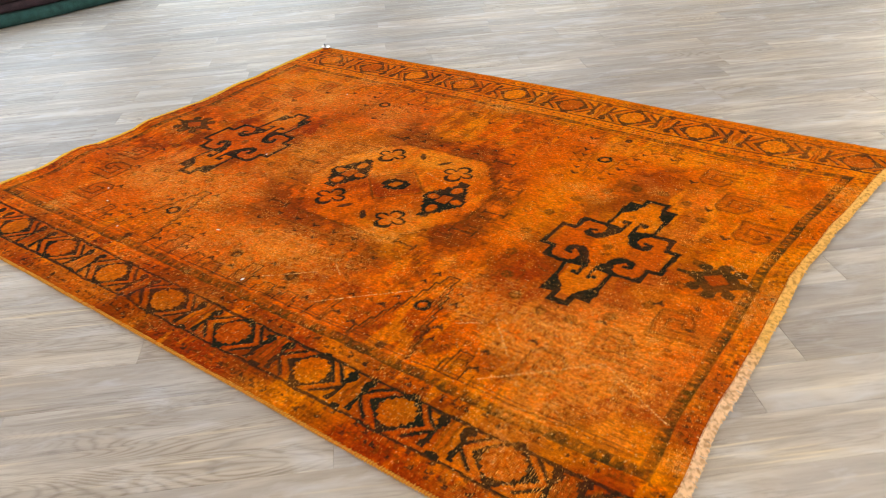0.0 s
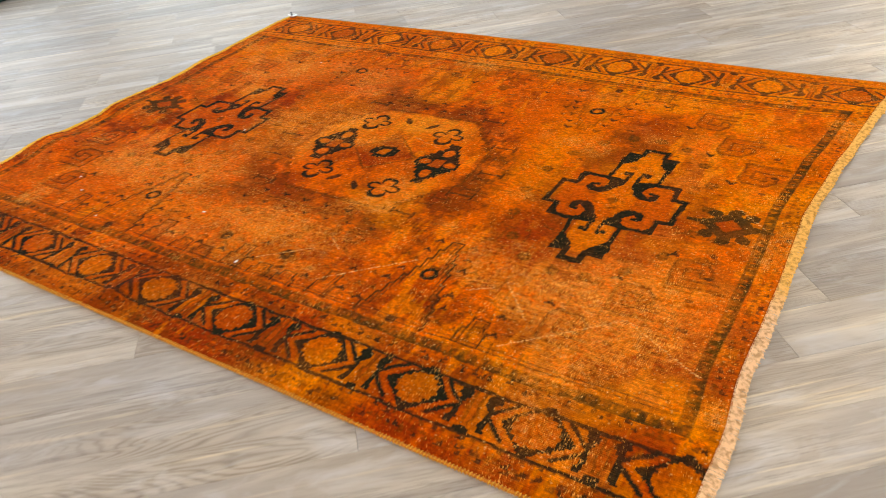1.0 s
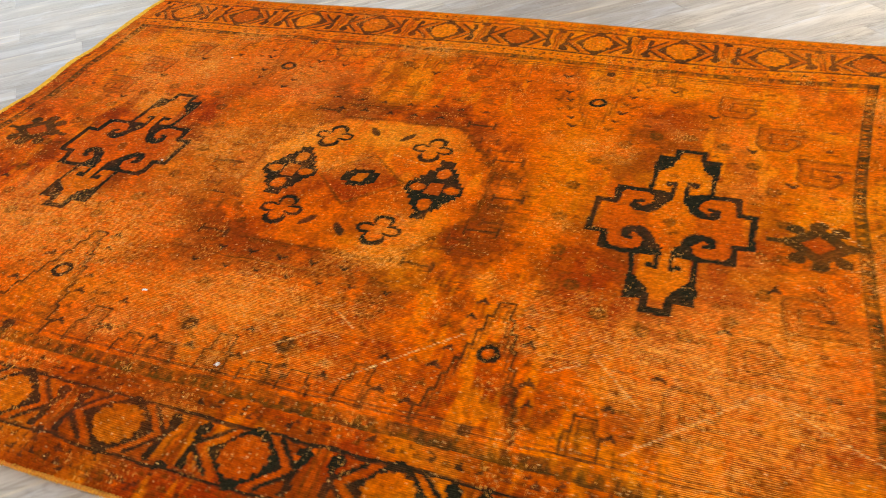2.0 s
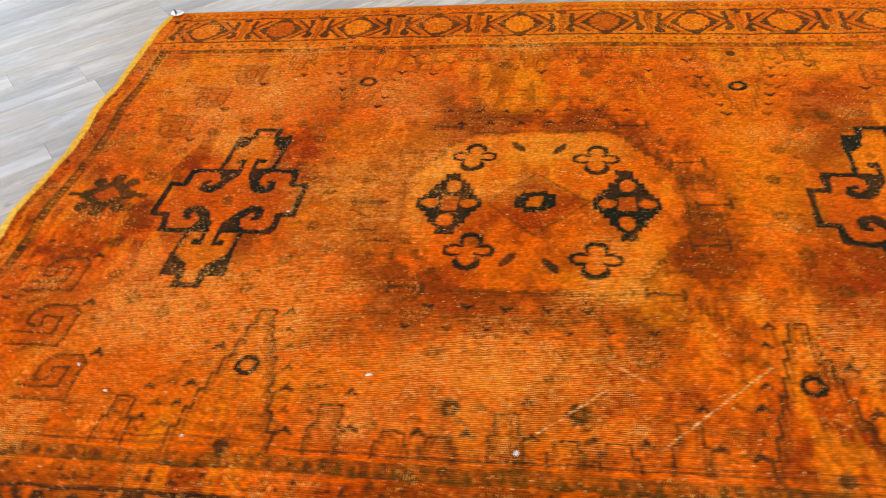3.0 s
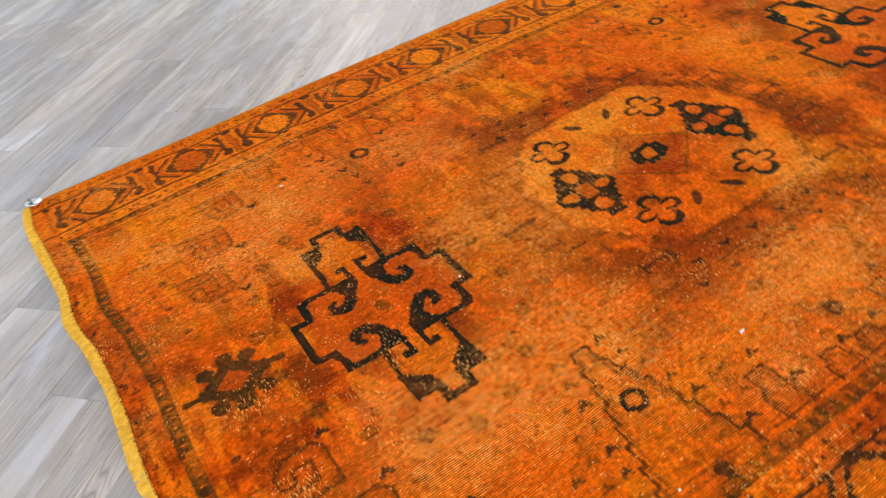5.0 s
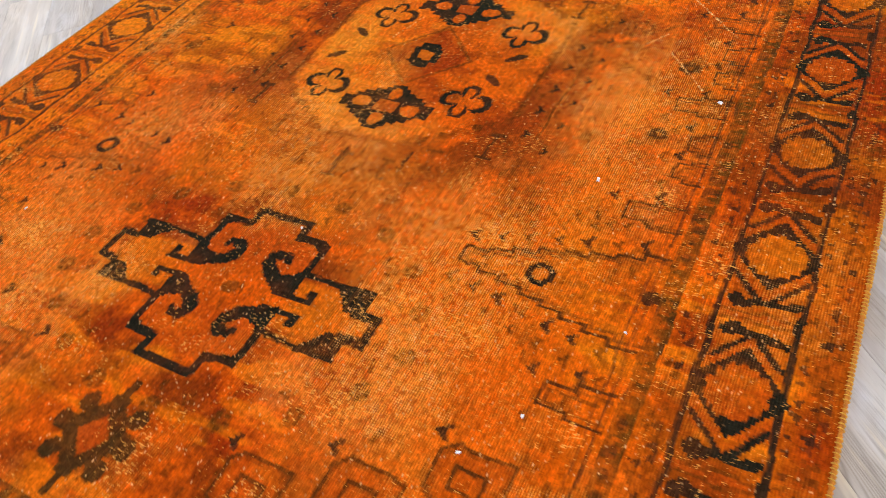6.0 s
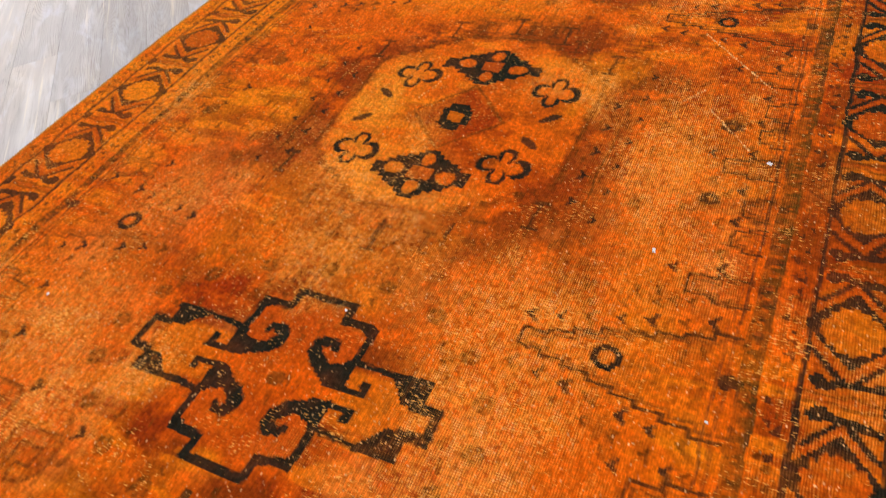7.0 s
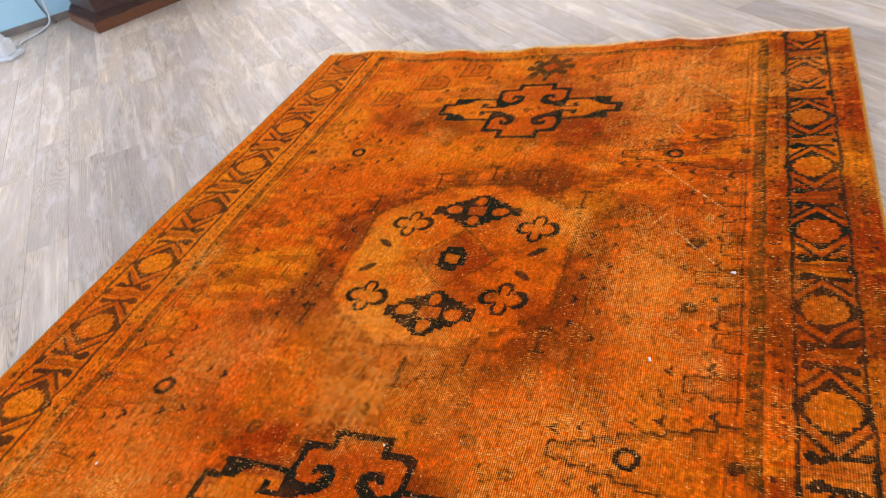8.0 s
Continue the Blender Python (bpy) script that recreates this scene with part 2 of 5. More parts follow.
MAT_GREY = mottled("grey_plastic", (0.10, 0.11, 0.13), (0.16, 0.17, 0.19), 30, 0.5, relief=0.05)
MAT_STEEL = mottled("worn_bright_steel", (0.62, 0.62, 0.62), (0.85, 0.85, 0.84), 60, 0.28, 1.0, relief=0.05)
MAT_LINT = mottled("white_lint", (0.75, 0.72, 0.68), (0.9, 0.88, 0.85), 300, 1.0)
MAT_GLASS, _t, _p = material("window_glass", (1, 1, 1), 0.02)
_p.inputs["Transmission Weight"].default_value, _p.inputs["IOR"].default_value = 1.0, 1.45


# ---- mesh helpers ----
def link(name, bm, mat, parent=None, label="", smooth=False):
    me = bpy.data.meshes.new(name)
    bm.normal_update()
    bm.to_mesh(me)
    bm.free()
    me.materials.append(mat)
    if smooth:
        me.shade_smooth()
    ob = new(name, me)
    if parent:
        ob.parent = parent
    if label:
        ob["label"] = label
    return ob


def part(name, bm, mat, parent, label="", smooth=False):
    return link(name, bm, mat, parent, label, smooth)


def box(bm, lo, hi, bevel=0.0, m=None):
    """An axis-aligned block, its edges rounded, into bm."""
    made = bmesh.ops.create_cube(bm, size=1.0)["verts"]
    size, mid = Vector(hi) - Vector(lo), (Vector(hi) + Vector(lo)) / 2
    bmesh.ops.transform(bm, matrix=Matrix.Translation(mid) @ Matrix.Diagonal((*size, 1)), verts=made)
    if bevel:
        edges = list({e for v in made for e in v.link_edges})
        made = list({v for f in bmesh.ops.bevel(bm, geom=edges, offset=bevel, segments=2, affect="EDGES")["faces"] for v in f.verts} | {v for v in made if v.is_valid})
    if m:
        bmesh.ops.transform(bm, matrix=m, verts=[v for v in made if v.is_valid])
    return bm


def tube(bm, points, radius, sides=8):
    """A round bar along points; radius a number or one for each point."""
    pts = [Vector(p) for p in points]
    rr = radius if isinstance(radius, (list, tuple)) else [radius] * len(pts)
    rings = []
    for i, p in enumerate(pts):
        d = (pts[min(i + 1, len(pts) - 1)] - pts[max(i - 1, 0)]).normalized()
        u = d.orthogonal().normalized() if abs(d.z) > 0.95 else d.cross(Vector((0, 0, 1))).normalized()
        w = d.cross(u)
        rings.append([bm.verts.new(p + rr[i] * (math.cos(k) * u + math.sin(k) * w)) for k in (2 * math.pi * j / sides for j in range(sides))])
    for r, s in zip(rings, rings[1:]):
        for j in range(sides):
            bm.faces.new((r[j], r[(j + 1) % sides], s[(j + 1) % sides], s[j]))
    bm.faces.new(rings[0][::-1])
    bm.faces.new(rings[-1])
    return bm


def lathe(bm, profile, sides=24, m=None):
    """Turns (radius, height) pairs round z."""
    rings, made = [], []
    for r, z in profile:
        ring = [bm.verts.new((max(r, 1e-4) * math.cos(a), max(r, 1e-4) * math.sin(a), z)) for a in (2 * math.pi * j / sides for j in range(sides))]
        rings.append(ring)
        made += ring
    for r, s in zip(rings, rings[1:]):
        for j in range(sides):
            bm.faces.new((r[j], r[(j + 1) % sides], s[(j + 1) % sides], s[j]))
    bm.faces.new(rings[0][::-1])
    bm.faces.new(rings[-1])
    if m:
        bmesh.ops.transform(bm, matrix=m, verts=made)
    return bm


# ---- the room ----
def slab(name, lo, hi, mat, label):
    ob = link(name, box(bmesh.new(), lo, hi), mat)
    ob.matrix_world = ROOM
    return tagged(ob, label, "wall", kind="structure")


def window_wall(name, lo, hi, at, axis, thick, openings, label, paint=None):
    """A wall along axis (0 or 1) with openings (from, to) between sill and lintel, in one mesh of butted blocks."""
    bm = bmesh.new()
    sill, head = 0.55, 2.65

    def block(a, b, z0, z1):
        if axis == 0:
            box(bm, (a, min(at, at + thick), z0), (b, max(at, at + thick), z1))
        else:
            box(bm, (min(at, at + thick), a, z0), (max(at, at + thick), b, z1))

    cursor = lo
    for a, b in openings:
        block(cursor, a, -0.1, HIGH)
        block(a, b, -0.1, sill)
        block(a, b, head, HIGH)
        cursor = b
    block(cursor, hi, -0.1, HIGH)
    ob = link(name, bm, paint or MAT_WHITE)
    ob.matrix_world = ROOM
    return tagged(ob, label, "wall", kind="structure")


def spans(mids):
    return [(m - 1.2, m + 1.2) for m in mids]


window_wall("wall_west", A0 - 0.2, A1 + 0.2, B1, 0, 0.2, spans((-4.6, -1.4, 1.8)), "white painted wall with three large window openings")
# the openings south and east are added for the fill lamps
window_wall("wall_south", B0 - 0.0, B1 + 0.0, A0, 1, -0.2, spans((-3.4, -0.2)), "unseen white painted wall with two window openings added for light")
window_wall("wall_east", A0 - 0.2, A1 + 0.2, B0, 0, -0.2, spans((-2.6, 1.4)), "unseen white painted wall with two window openings added for light")
window_wall("wall_north", B0, B1, A1, 1, 0.2, spans((-3.4, -0.2, 3.0)), "wall painted pale sky blue with three window openings", MAT_WALL)
tagged(slab("ceiling", (A0 - 0.2, B0 - 0.2, HIGH), (A1 + 0.2, B1 + 0.2, HIGH + 0.15), MAT_WHITE, "plain white painted ceiling"), category="ceiling")


# ---- the rug: outline, height and woven colours on one grid ----
NX, NY = 1200, 920


def ease(a, lo=0.0, hi=1.0):
    k = np.clip((a - lo) / (hi - lo), 0, 1)
    return k * k * (3 - 2 * k)


TABLES = {}


def table_of(seed):
    if seed not in TABLES:
        TABLES[seed] = np.random.RandomState(seed).rand(1024)
    return TABLES[seed]


def cloud(x, y, sx, sy, seed, octaves=1):
    """Smooth random field from 0 to 1, with cells of sx by sy metres."""
    out, total, amp = 0.0, 0.0, 1.0
    for o in range(octaves):
        table = table_of(seed + 17 * o)
        u, v = x / sx * 2**o + 500.3, y / sy * 2**o + 500.7
        iu, iv = np.floor(u).astype(int), np.floor(v).astype(int)
        fu, fv = u - iu, v - iv
        fu, fv = fu * fu * (3 - 2 * fu), fv * fv * (3 - 2 * fv)

        def at(i, j):
            return table[(i * 73 + j * 151 + (i * j) % 97) % 1024]

        low = at(iu, iv) * (1 - fu) + at(iu + 1, iv) * fu
        high = at(iu, iv + 1) * (1 - fu) + at(iu + 1, iv + 1) * fu
        out, total, amp = out + amp * (low * (1 - fv) + high * fv), total + amp, amp * 0.55
    return out / total


def y_near(x):
    return -1.312 - 0.013 * ease(x, 0.2, 1.2) + 0.008 * (cloud(x, 0 * x, 0.35, 1, 3) - 0.5)


def y_far(x):
    return 1.425 - 0.058 * ease(x, 0.0, 1.4) + 0.010 * (cloud(x, 0 * x, 0.3, 1, 5) - 0.5)


def x_b(y):
    return -1.730 - 0.045 * ease(y, 0.0, 1.3) + 0.028 * (cloud(y, 0 * y, 0.22, 1, 7) - 0.5)


def x_a(y):
    return 1.694 + 0.14 * ease(y, 0.05, 1.45) + 0.012 * ease(-y, 0.7, 1.4) + 0.018 * (cloud(y, 0 * y, 0.22, 1, 9) - 0.5)


def place_of(s, q):
    """Where the share s of the length and q of the width lies."""
    x0 = -1.74 + 3.46 * s
    y = y_near(x0) + (y_far(x0) - y_near(x0)) * q
    x = x_b(y) + (x_a(y) - x_b(y)) * s
    return x, y


def outline(s, q):
    """Points of the rug's rim as a list of x, y, z, for shares s and q."""
    x, y = place_of(np.asarray(s, float), np.asarray(q, float))
    return list(zip(x.tolist(), y.tolist(), height_of(x, y).tolist()))


def height_of(x, y):
    """Top of the pile over the boards: it lies flat, but for soft ripples and a few creases."""
    z = 0.0085 + 0.0025 * (cloud(x, y, 0.3, 0.3, 21) - 0.5)
    to_a, to_b = ease(x, 1.1, 1.75), ease(-x, 1.1, 1.75)
    z = z + 0.036 * to_a * np.maximum(cloud(y, 0 * y, 0.19, 1, 23) - 0.45, 0) + ease(x, 1.48, 1.72) * (0.018 * np.exp(-(((y - 0.09) / 0.07) ** 2)) + 0.015 * np.exp(-(((y + 0.60) / 0.06) ** 2)) + 0.007 * np.exp(-(((y - 0.95) / 0.1) ** 2))) + 0.050 * to_b * np.maximum(cloud(y, 0 * y, 0.23, 1, 25) - 0.45, 0)
    for x0, y0, x1, y1, h, w in ((-1.25, 0.62, -0.80, 1.12, 0.007, 0.05), (-1.28, 0.95, -1.02, 0.70, 0.006, 0.04), (-0.85, 1.30, -0.72, 0.95, 0.006, 0.05), (-0.36, -1.31, -0.20, -1.08, 0.016, 0.045), (0.62, -1.31, 0.70, -1.15, 0.006, 0.05)):
        dx, dy = x1 - x0, y1 - y0
        k = np.clip(((x - x0) * dx + (y - y0) * dy) / (dx * dx + dy * dy), 0, 1)
        d2 = (x - x0 - k * dx) ** 2 + (y - y0 - k * dy) ** 2
        z = z + h * np.sin(np.pi * np.clip(k, 0.08, 0.92)) * np.exp(-d2 / w**2)
    return z


S, Q = np.meshgrid(np.linspace(0, 1, NX), np.linspace(0, 1, NY))
PX, PY = place_of(S, Q)
# knots stand on an uneven grid: the drawing wavers by a few millimetres
WX = PX + 0.010 * (cloud(PX, PY, 0.07, 0.07, 31) - 0.5)
WY = PY + 0.010 * (cloud(PX, PY, 0.07, 0.07, 35) - 0.5)
# and it goes in steps of one knot
WX = 0.0078 * np.round(WX / 0.0078) + 0.25 * (WX - 0.0078 * np.round(WX / 0.0078)) + 0.004 * (cloud(PX, PY, 0.012, 0.012, 33) - 0.5)
WY = 0.0070 * np.round(WY / 0.0070) + 0.25 * (WY - 0.0070 * np.round(WY / 0.0070)) + 0.004 * (cloud(PX, PY, 0.012, 0.012, 37) - 0.5)


class Ink:
    """One dye: how much of it each knot has."""

    def __init__(self):
        self.a = np.zeros((NY, NX))

    def window(self, xs, ys, margin):
        c0 = int((min(xs) - margin + 1.80) / 3.60 * NX) - 14
        c1 = int((max(xs) + margin + 1.80) / 3.60 * NX) + 26
        r0 = int((min(ys) - margin + 1.32) / 2.75 * NY) - 12
        r1 = int((max(ys) + margin + 1.32) / 2.70 * NY) + 20
        return slice(max(r0, 0), max(min(r1, NY), 1)), slice(max(c0, 0), max(min(c1, NX), 1))

    def lay(self, w, cover, soft=0.004):
        self.a[w] = np.maximum(self.a[w], np.clip(cover / soft + 0.5, 0, 1))

    def stroke(self, pts, width, strength=1.0):
        w = self.window([p[0] for p in pts], [p[1] for p in pts], width + 0.03)
        x, y = WX[w], WY[w]
        best = np.full(x.shape, 9.0)
        for (x0, y0), (x1, y1) in zip(pts, pts[1:]):
            dx, dy = x1 - x0, y1 - y0
            k = np.clip(((x - x0) * dx + (y - y0) * dy) / (dx * dx + dy * dy + 1e-9), 0, 1)
            best = np.minimum(best, np.maximum(abs(x - x0 - k * dx), abs(y - y0 - k * dy)) * 0.5 + np.hypot(x - x0 - k * dx, y - y0 - k * dy) * 0.5)
        cover = np.clip((width / 2 - best) / 0.004 + 0.5, 0, 1) * strength
        self.a[w] = np.maximum(self.a[w], cover)

    def fill(self, pts, strength=1.0):
        xs, ys = [p[0] for p in pts], [p[1] for p in pts]
        w = self.window(xs, ys, 0.03)
        x, y = WX[w], WY[w]
        inside = np.zeros(x.shape, bool)
        for (x0, y0), (x1, y1) in zip(pts, pts[1:] + pts[:1]):
            if y0 != y1:
                inside ^= ((y0 > y) != (y1 > y)) & (x < (x1 - x0) * (y - y0) / (y1 - y0) + x0)
        self.a[w] = np.maximum(self.a[w], inside * strength)

    def oval(self, cx, cy, rx, ry, strength=1.0, turn=0.0):
        r = max(rx, ry)
        w = self.window([cx - r, cx + r], [cy - r, cy + r], 0.02)
        x, y = WX[w] - cx, WY[w] - cy
        c, s = math.cos(turn), math.sin(turn)
        x, y = c * x + s * y, c * y - s * x
        self.a[w] = np.maximum(self.a[w], strength * np.clip((1 - np.hypot(x / rx, y / ry)) * min(rx, ry) / 0.004 + 0.5, 0, 1))

    def clear(self, other):
        self.a *= 1 - np.clip(other.a, 0, 1)


dark, olive, line, red, gold = Ink(), Ink(), Ink(), Ink(), Ink()


def heart(cx, cy, r=0.016, up=1, ink=None):
    """A small arrowhead: two barbs that meet in a point."""
    (ink or dark).fill([(cx - r * 0.75, cy - 0.35 * r * up), (cx + r * 0.75, cy - 0.35 * r * up), (cx, cy + 0.9 * r * up)], 0.9)
    (ink or dark).stroke([(cx - r * 0.85, cy - 0.6 * r * up), (cx, cy + 0.2 * r * up), (cx + r * 0.8, cy - 0.5 * r * up)], r * 0.6, 0.8)


def cross(cx, cy, lean, heavy=-1):
    """The hooked cross: four arms outlined in dark wool, each with a pair of inward hooks; the caps of the arm on the heavy side are solid. The other arm leans."""
    for sx in (-1, 1):
        for sy in (-1, 1):
            def at(*pts):
                return [(cx + 0.006 + sx * px + (lean * py if sy != heavy else 0.0), cy + sy * py) for px, py in pts]

            if sy == heavy:
                dark.stroke(at((0.090, 0.155), (0.091, 0.285)), 0.016)
                dark.fill(at((0.100, 0.258), (0.101, 0.364), (0.031, 0.360), (0.029, 0.314), (0.062, 0.284), (0.083, 0.262)))
                dark.stroke(at((0.033, 0.345), (0.033, 0.403), (0.0, 0.404)), 0.026)
            else:
                dark.stroke(at((0.0, 0.417), (0.042, 0.416), (0.043, 0.366)), 0.021)
                dark.fill(at((0.040, 0.374), (0.102, 0.372), (0.102, 0.272), (0.088, 0.272), (0.046, 0.314)))
                dark.stroke(at((0.096, 0.368), (0.095, 0.160)), 0.016)
            # the side arm, with a notch at its shoulder
            dark.stroke(at((0.085, 0.160), (0.185, 0.159), (0.190, 0.080), (0.241, 0.078), (0.238, 0.0)), 0.022)
            dark.fill(at((0.158, 0.156), (0.198, 0.164), (0.200, 0.078), (0.184, 0.088), (0.176, 0.128)))
            # where the two hooks grow from
            dark.fill(at((0.014, 0.162), (0.092, 0.170), (0.104, 0.150), (0.080, 0.136), (0.066, 0.092), (0.040, 0.094), (0.016, 0.116)))
            dark.stroke(at((0.024, 0.140), (0.023, 0.220), (0.046, 0.217)), 0.016)
            dark.oval(*at((0.044, 0.212))[0], 0.012, 0.013)
            dark.stroke(at((0.048, 0.104), (0.064, 0.074), (0.090, 0.052)), 0.034)
            dark.stroke(at((0.084, 0.054), (0.112, 0.046), (0.130, 0.062), (0.126, 0.090), (0.108, 0.096)), 0.019)
            dark.oval(*at((0.122, 0.066))[0], 0.018, 0.018)


def star(cx, cy):
    """A soft olive star: bars that cross round a red lozenge, with a bud at each corner."""
    hx, hy = 0.074, 0.072
    corners = [(hx, 0), (0, hy), (-hx, 0), (0, -hy)]
    for ink, width, strength in ((olive, 0.034, 1.0), (dark, 0.028, 0.5)):
        for (x0, y0), (x1, y1) in zip(corners, corners[1:] + corners[:1]):
            dx, dy = x1 - x0, y1 - y0
            ink.stroke([(cx + x0 - 0.10 * dx, cy + y0 - 0.10 * dy), (cx + x1 + 0.10 * dx, cy + y1 + 0.10 * dy)], width, strength)
        for sx in (-1, 1):
            ink.stroke([(cx + sx * 0.066, cy), (cx + sx * 0.132, cy)], width * 0.7, strength)
            ink.oval(cx + sx * 0.004, cy + sx * 0.098, 0.026, 0.020, strength)
            for sy in (-1, 1):
                ink.stroke([(cx + sx * 0.040, cy + sy * 0.040), (cx + sx * 0.058, cy + sy * 0.064)], width * 0.8, strength)
                ink.oval(cx + sx * 0.062, cy + sy * 0.072, 0.026, 0.024, strength)


def flower(cx, cy, k=1.0):
    """Four petals drawn with a dark edge: two at the sides, an arch above, a heavy cup below."""
    inner, edge = Ink(), Ink()
    for sx in (-1, 1):
        x1 = cx + sx * 0.075 * k
        edge.oval(cx + sx * 0.046 * k, cy, 0.034 * k, 0.028 * k)
        edge.fill([(cx + sx * 0.050 * k, cy - 0.022 * k), (x1, cy - 0.020 * k), (x1, cy + 0.020 * k), (cx + sx * 0.050 * k, cy + 0.022 * k)], 0.95)
        inner.oval(cx + sx * 0.042 * k, cy, 0.024 * k, 0.015 * k)
        inner.fill([(cx, cy - 0.012 * k), (cx + sx * 0.058 * k, cy - 0.010 * k), (cx + sx * 0.060 * k, cy + 0.010 * k), (cx, cy + 0.012 * k)])
    edge.oval(cx + 0.004 * k, cy + 0.047 * k, 0.037 * k, 0.033 * k)
    inner.oval(cx + 0.004 * k, cy + 0.037 * k, 0.023 * k, 0.025 * k)
    edge.oval(cx - 0.002 * k, cy - 0.050 * k, 0.043 * k, 0.034 * k)
    inner.oval(cx - 0.002 * k, cy - 0.034 * k, 0.027 * k, 0.028 * k)
    inner.oval(cx, cy, 0.020 * k, 0.022 * k)
    edge.clear(inner)
    dark.a[:] = np.maximum(dark.a, edge.a)


def big_flower(cx, cy, tall=1.0):
    """A stepped dark lozenge with four orange petals round a rust heart."""
    body, petals = Ink(), Ink()
    steps = ((0.106, 0.026), (0.090, 0.044), (0.072, 0.070), (0.056, 0.098), (0.040, 0.126), (0.026, 0.156))
    for hx, hy in steps:
        hy *= tall
        body.fill([(cx - hx, cy - hy), (cx + hx, cy - hy), (cx + hx, cy + hy), (cx - hx, cy + hy)])
    for sx in (-1, 1):
        petals.oval(cx + sx * 0.062, cy, 0.028, 0.020)
        petals.oval(cx + sx * 0.004, cy + sx * 0.084 * tall, 0.025, 0.031)
        for sy in (-1, 1):
            petals.oval(cx + sx * 0.074, cy + sy * 0.082, 0.016, 0.014, 0.8)
            petals.oval(cx + sx * 0.033, cy + sy * 0.126 * tall, 0.010, 0.012, 0.8)
    petals.fill([(cx - 0.026, cy - 0.034), (cx + 0.026, cy - 0.034), (cx + 0.026, cy + 0.034), (cx - 0.026, cy + 0.034)], 0.75)
    body.clear(petals)
    dark.a[:] = np.maximum(dark.a, body.a)
    red.oval(cx, cy, 0.045, 0.05, 1.0)
    red.oval(cx, cy, 0.09, 0.13, 0.35)


def ring(cx, cy, r=0.034):
    hole, body = Ink(), Ink()
    body.oval(cx, cy, r, r)
    hole.oval(cx, cy, r * 0.5, r * 0.5)
    body.clear(hole)
    dark.a[:] = np.maximum(dark.a, body.a)


def spire(cx, cy, sy, sx, bold):
    """A stepped tree drawn in fine double lines, from the field's edge inwards, with a ring in it and arrowheads beside it."""
    tip, step = cy + sy * 0.194, 0.0565
    for k in (-1, 1):
        for inset, width, strength in ((0.0, 0.009, 1.0), (0.013, 0.007, 0.62)):
            pts = [(cx, tip - sy * inset)]
            for i in range(8):
                hx = 0.024 + 0.0150 * i - inset
                pts += [(cx + k * hx, tip - sy * (step * i + inset)), (cx + k * hx, tip - sy * (step * (i + 1) + inset))]
            line.stroke(pts, width, bold * strength)
            dark.stroke(pts, width, (bold - 0.45) * strength)
        for i in range(7):
            heart(cx + k * (0.068 + 0.0145 * i), tip - sy * (0.004 + 0.064 * i), 0.019 if i % 2 == 0 else 0.015, sy, dark if (i + (k == sx)) % 3 else line)
            if i < 5:
                heart(cx + k * (0.140 + 0.020 * i), tip - sy * (0.120 + 0.070 * i), 0.014, sy, line)
    dark.oval(cx + 0.012, cy - sy * 0.245, 0.020, 0.020, 0.85)
    # the tree's body: worn leaves in rows
    for i in range(4):
        for j in range(-i, i + 1):
            line.oval(cx + 0.030 * j, cy - sy * (0.060 + 0.045 * i), 0.010, 0.014, 0.30 + 0.25 * ((i + j) % 2))
    ring(cx, cy)


def hooked_square(cx, cy, size, sx, sy, strength):
    """A square that winds inwards, in fine double lines of brown."""
    h = size / 2
    body = [(-1.0, -0.97), (0.92, -0.97), (1.0, 0.6), (0.70, 0.97), (-0.30, 0.97), (-0.70, 0.5), (-1.0, 0.4)]
    outer = [(-1.08, -0.97), (0.92, -0.97), (1.0, 0.6), (0.70, 0.97), (-0.27, 0.97), (-0.70, 0.50), (-0.74, 0.05), (-0.57, -0.10), (-0.20, -0.10), (-0.18, 0.43), (0.46, 0.39), (0.42, -0.44), (-1.10, -0.42)]

    def at(pts, k=1.0):
        return [(cx + sx * px * h * k, cy - sy * -py * h * k) for px, py in pts]

    red.fill(at(body), 0.95 * strength)
    line.stroke(at(outer), 0.010, 1.15 * strength)
    dark.stroke(at(outer), 0.008, 0.35 * strength)
    line.stroke(at(outer, 0.87), 0.006, 0.7 * strength)


def dumbbell(x0, x1, y, strength=0.8):
    for ink, k in ((line, 1.0), (dark, 0.55)):
        ink.stroke([(x0, y), (x1, y)], 0.012, strength * k)
        for x in (x0, x1):
            ink.stroke([(x, y - 0.017), (x, y + 0.017)], 0.011, strength * k)


# field: two hooked crosses, end stars, and the medallion between them
cross(-1.015, 0.004, 0.034)
cross(1.055, -0.012, 0.080)
for mx, my in ((-1.012, 0.0), (1.058, -0.012)):
    olive.oval(mx, my, 0.022, 0.024, 0.75)
    for i in range(14):
        olive.oval(mx + 0.11 * math.cos(i * 2.4) * (0.4 + 0.06 * i), my + 0.10 * math.sin(i * 2.4) * (0.4 + 0.1 * i), 0.008, 0.007, 0.35)
star(-1.450, 0.014)
star(1.480, -0.030)
# the eye of the medallion: a stepped dark square round a golden one
for x0, y0, x1, y1 in ((-0.064, -0.022, -0.024, 0.036), (0.026, -0.022, 0.066, 0.036), (-0.040, 0.030, 0.042, 0.056), (-0.036, -0.048, 0.038, -0.020), (-0.052, 0.010, -0.018, 0.046), (0.020, -0.034, 0.054, 0.0)):
    dark.fill([(x0, y0), (x1, y0), (x1, y1), (x0, y1)])
gold.fill([(-0.024, -0.020), (0.026, -0.020), (0.026, 0.030), (-0.024, 0.030)])
big_flower(-0.272, -0.002)
big_flower(0.282, -0.004, 1.10)
flower(-0.212, 0.248, 0.96)
flower(0.198, 0.230)
flower(-0.192, -0.226)
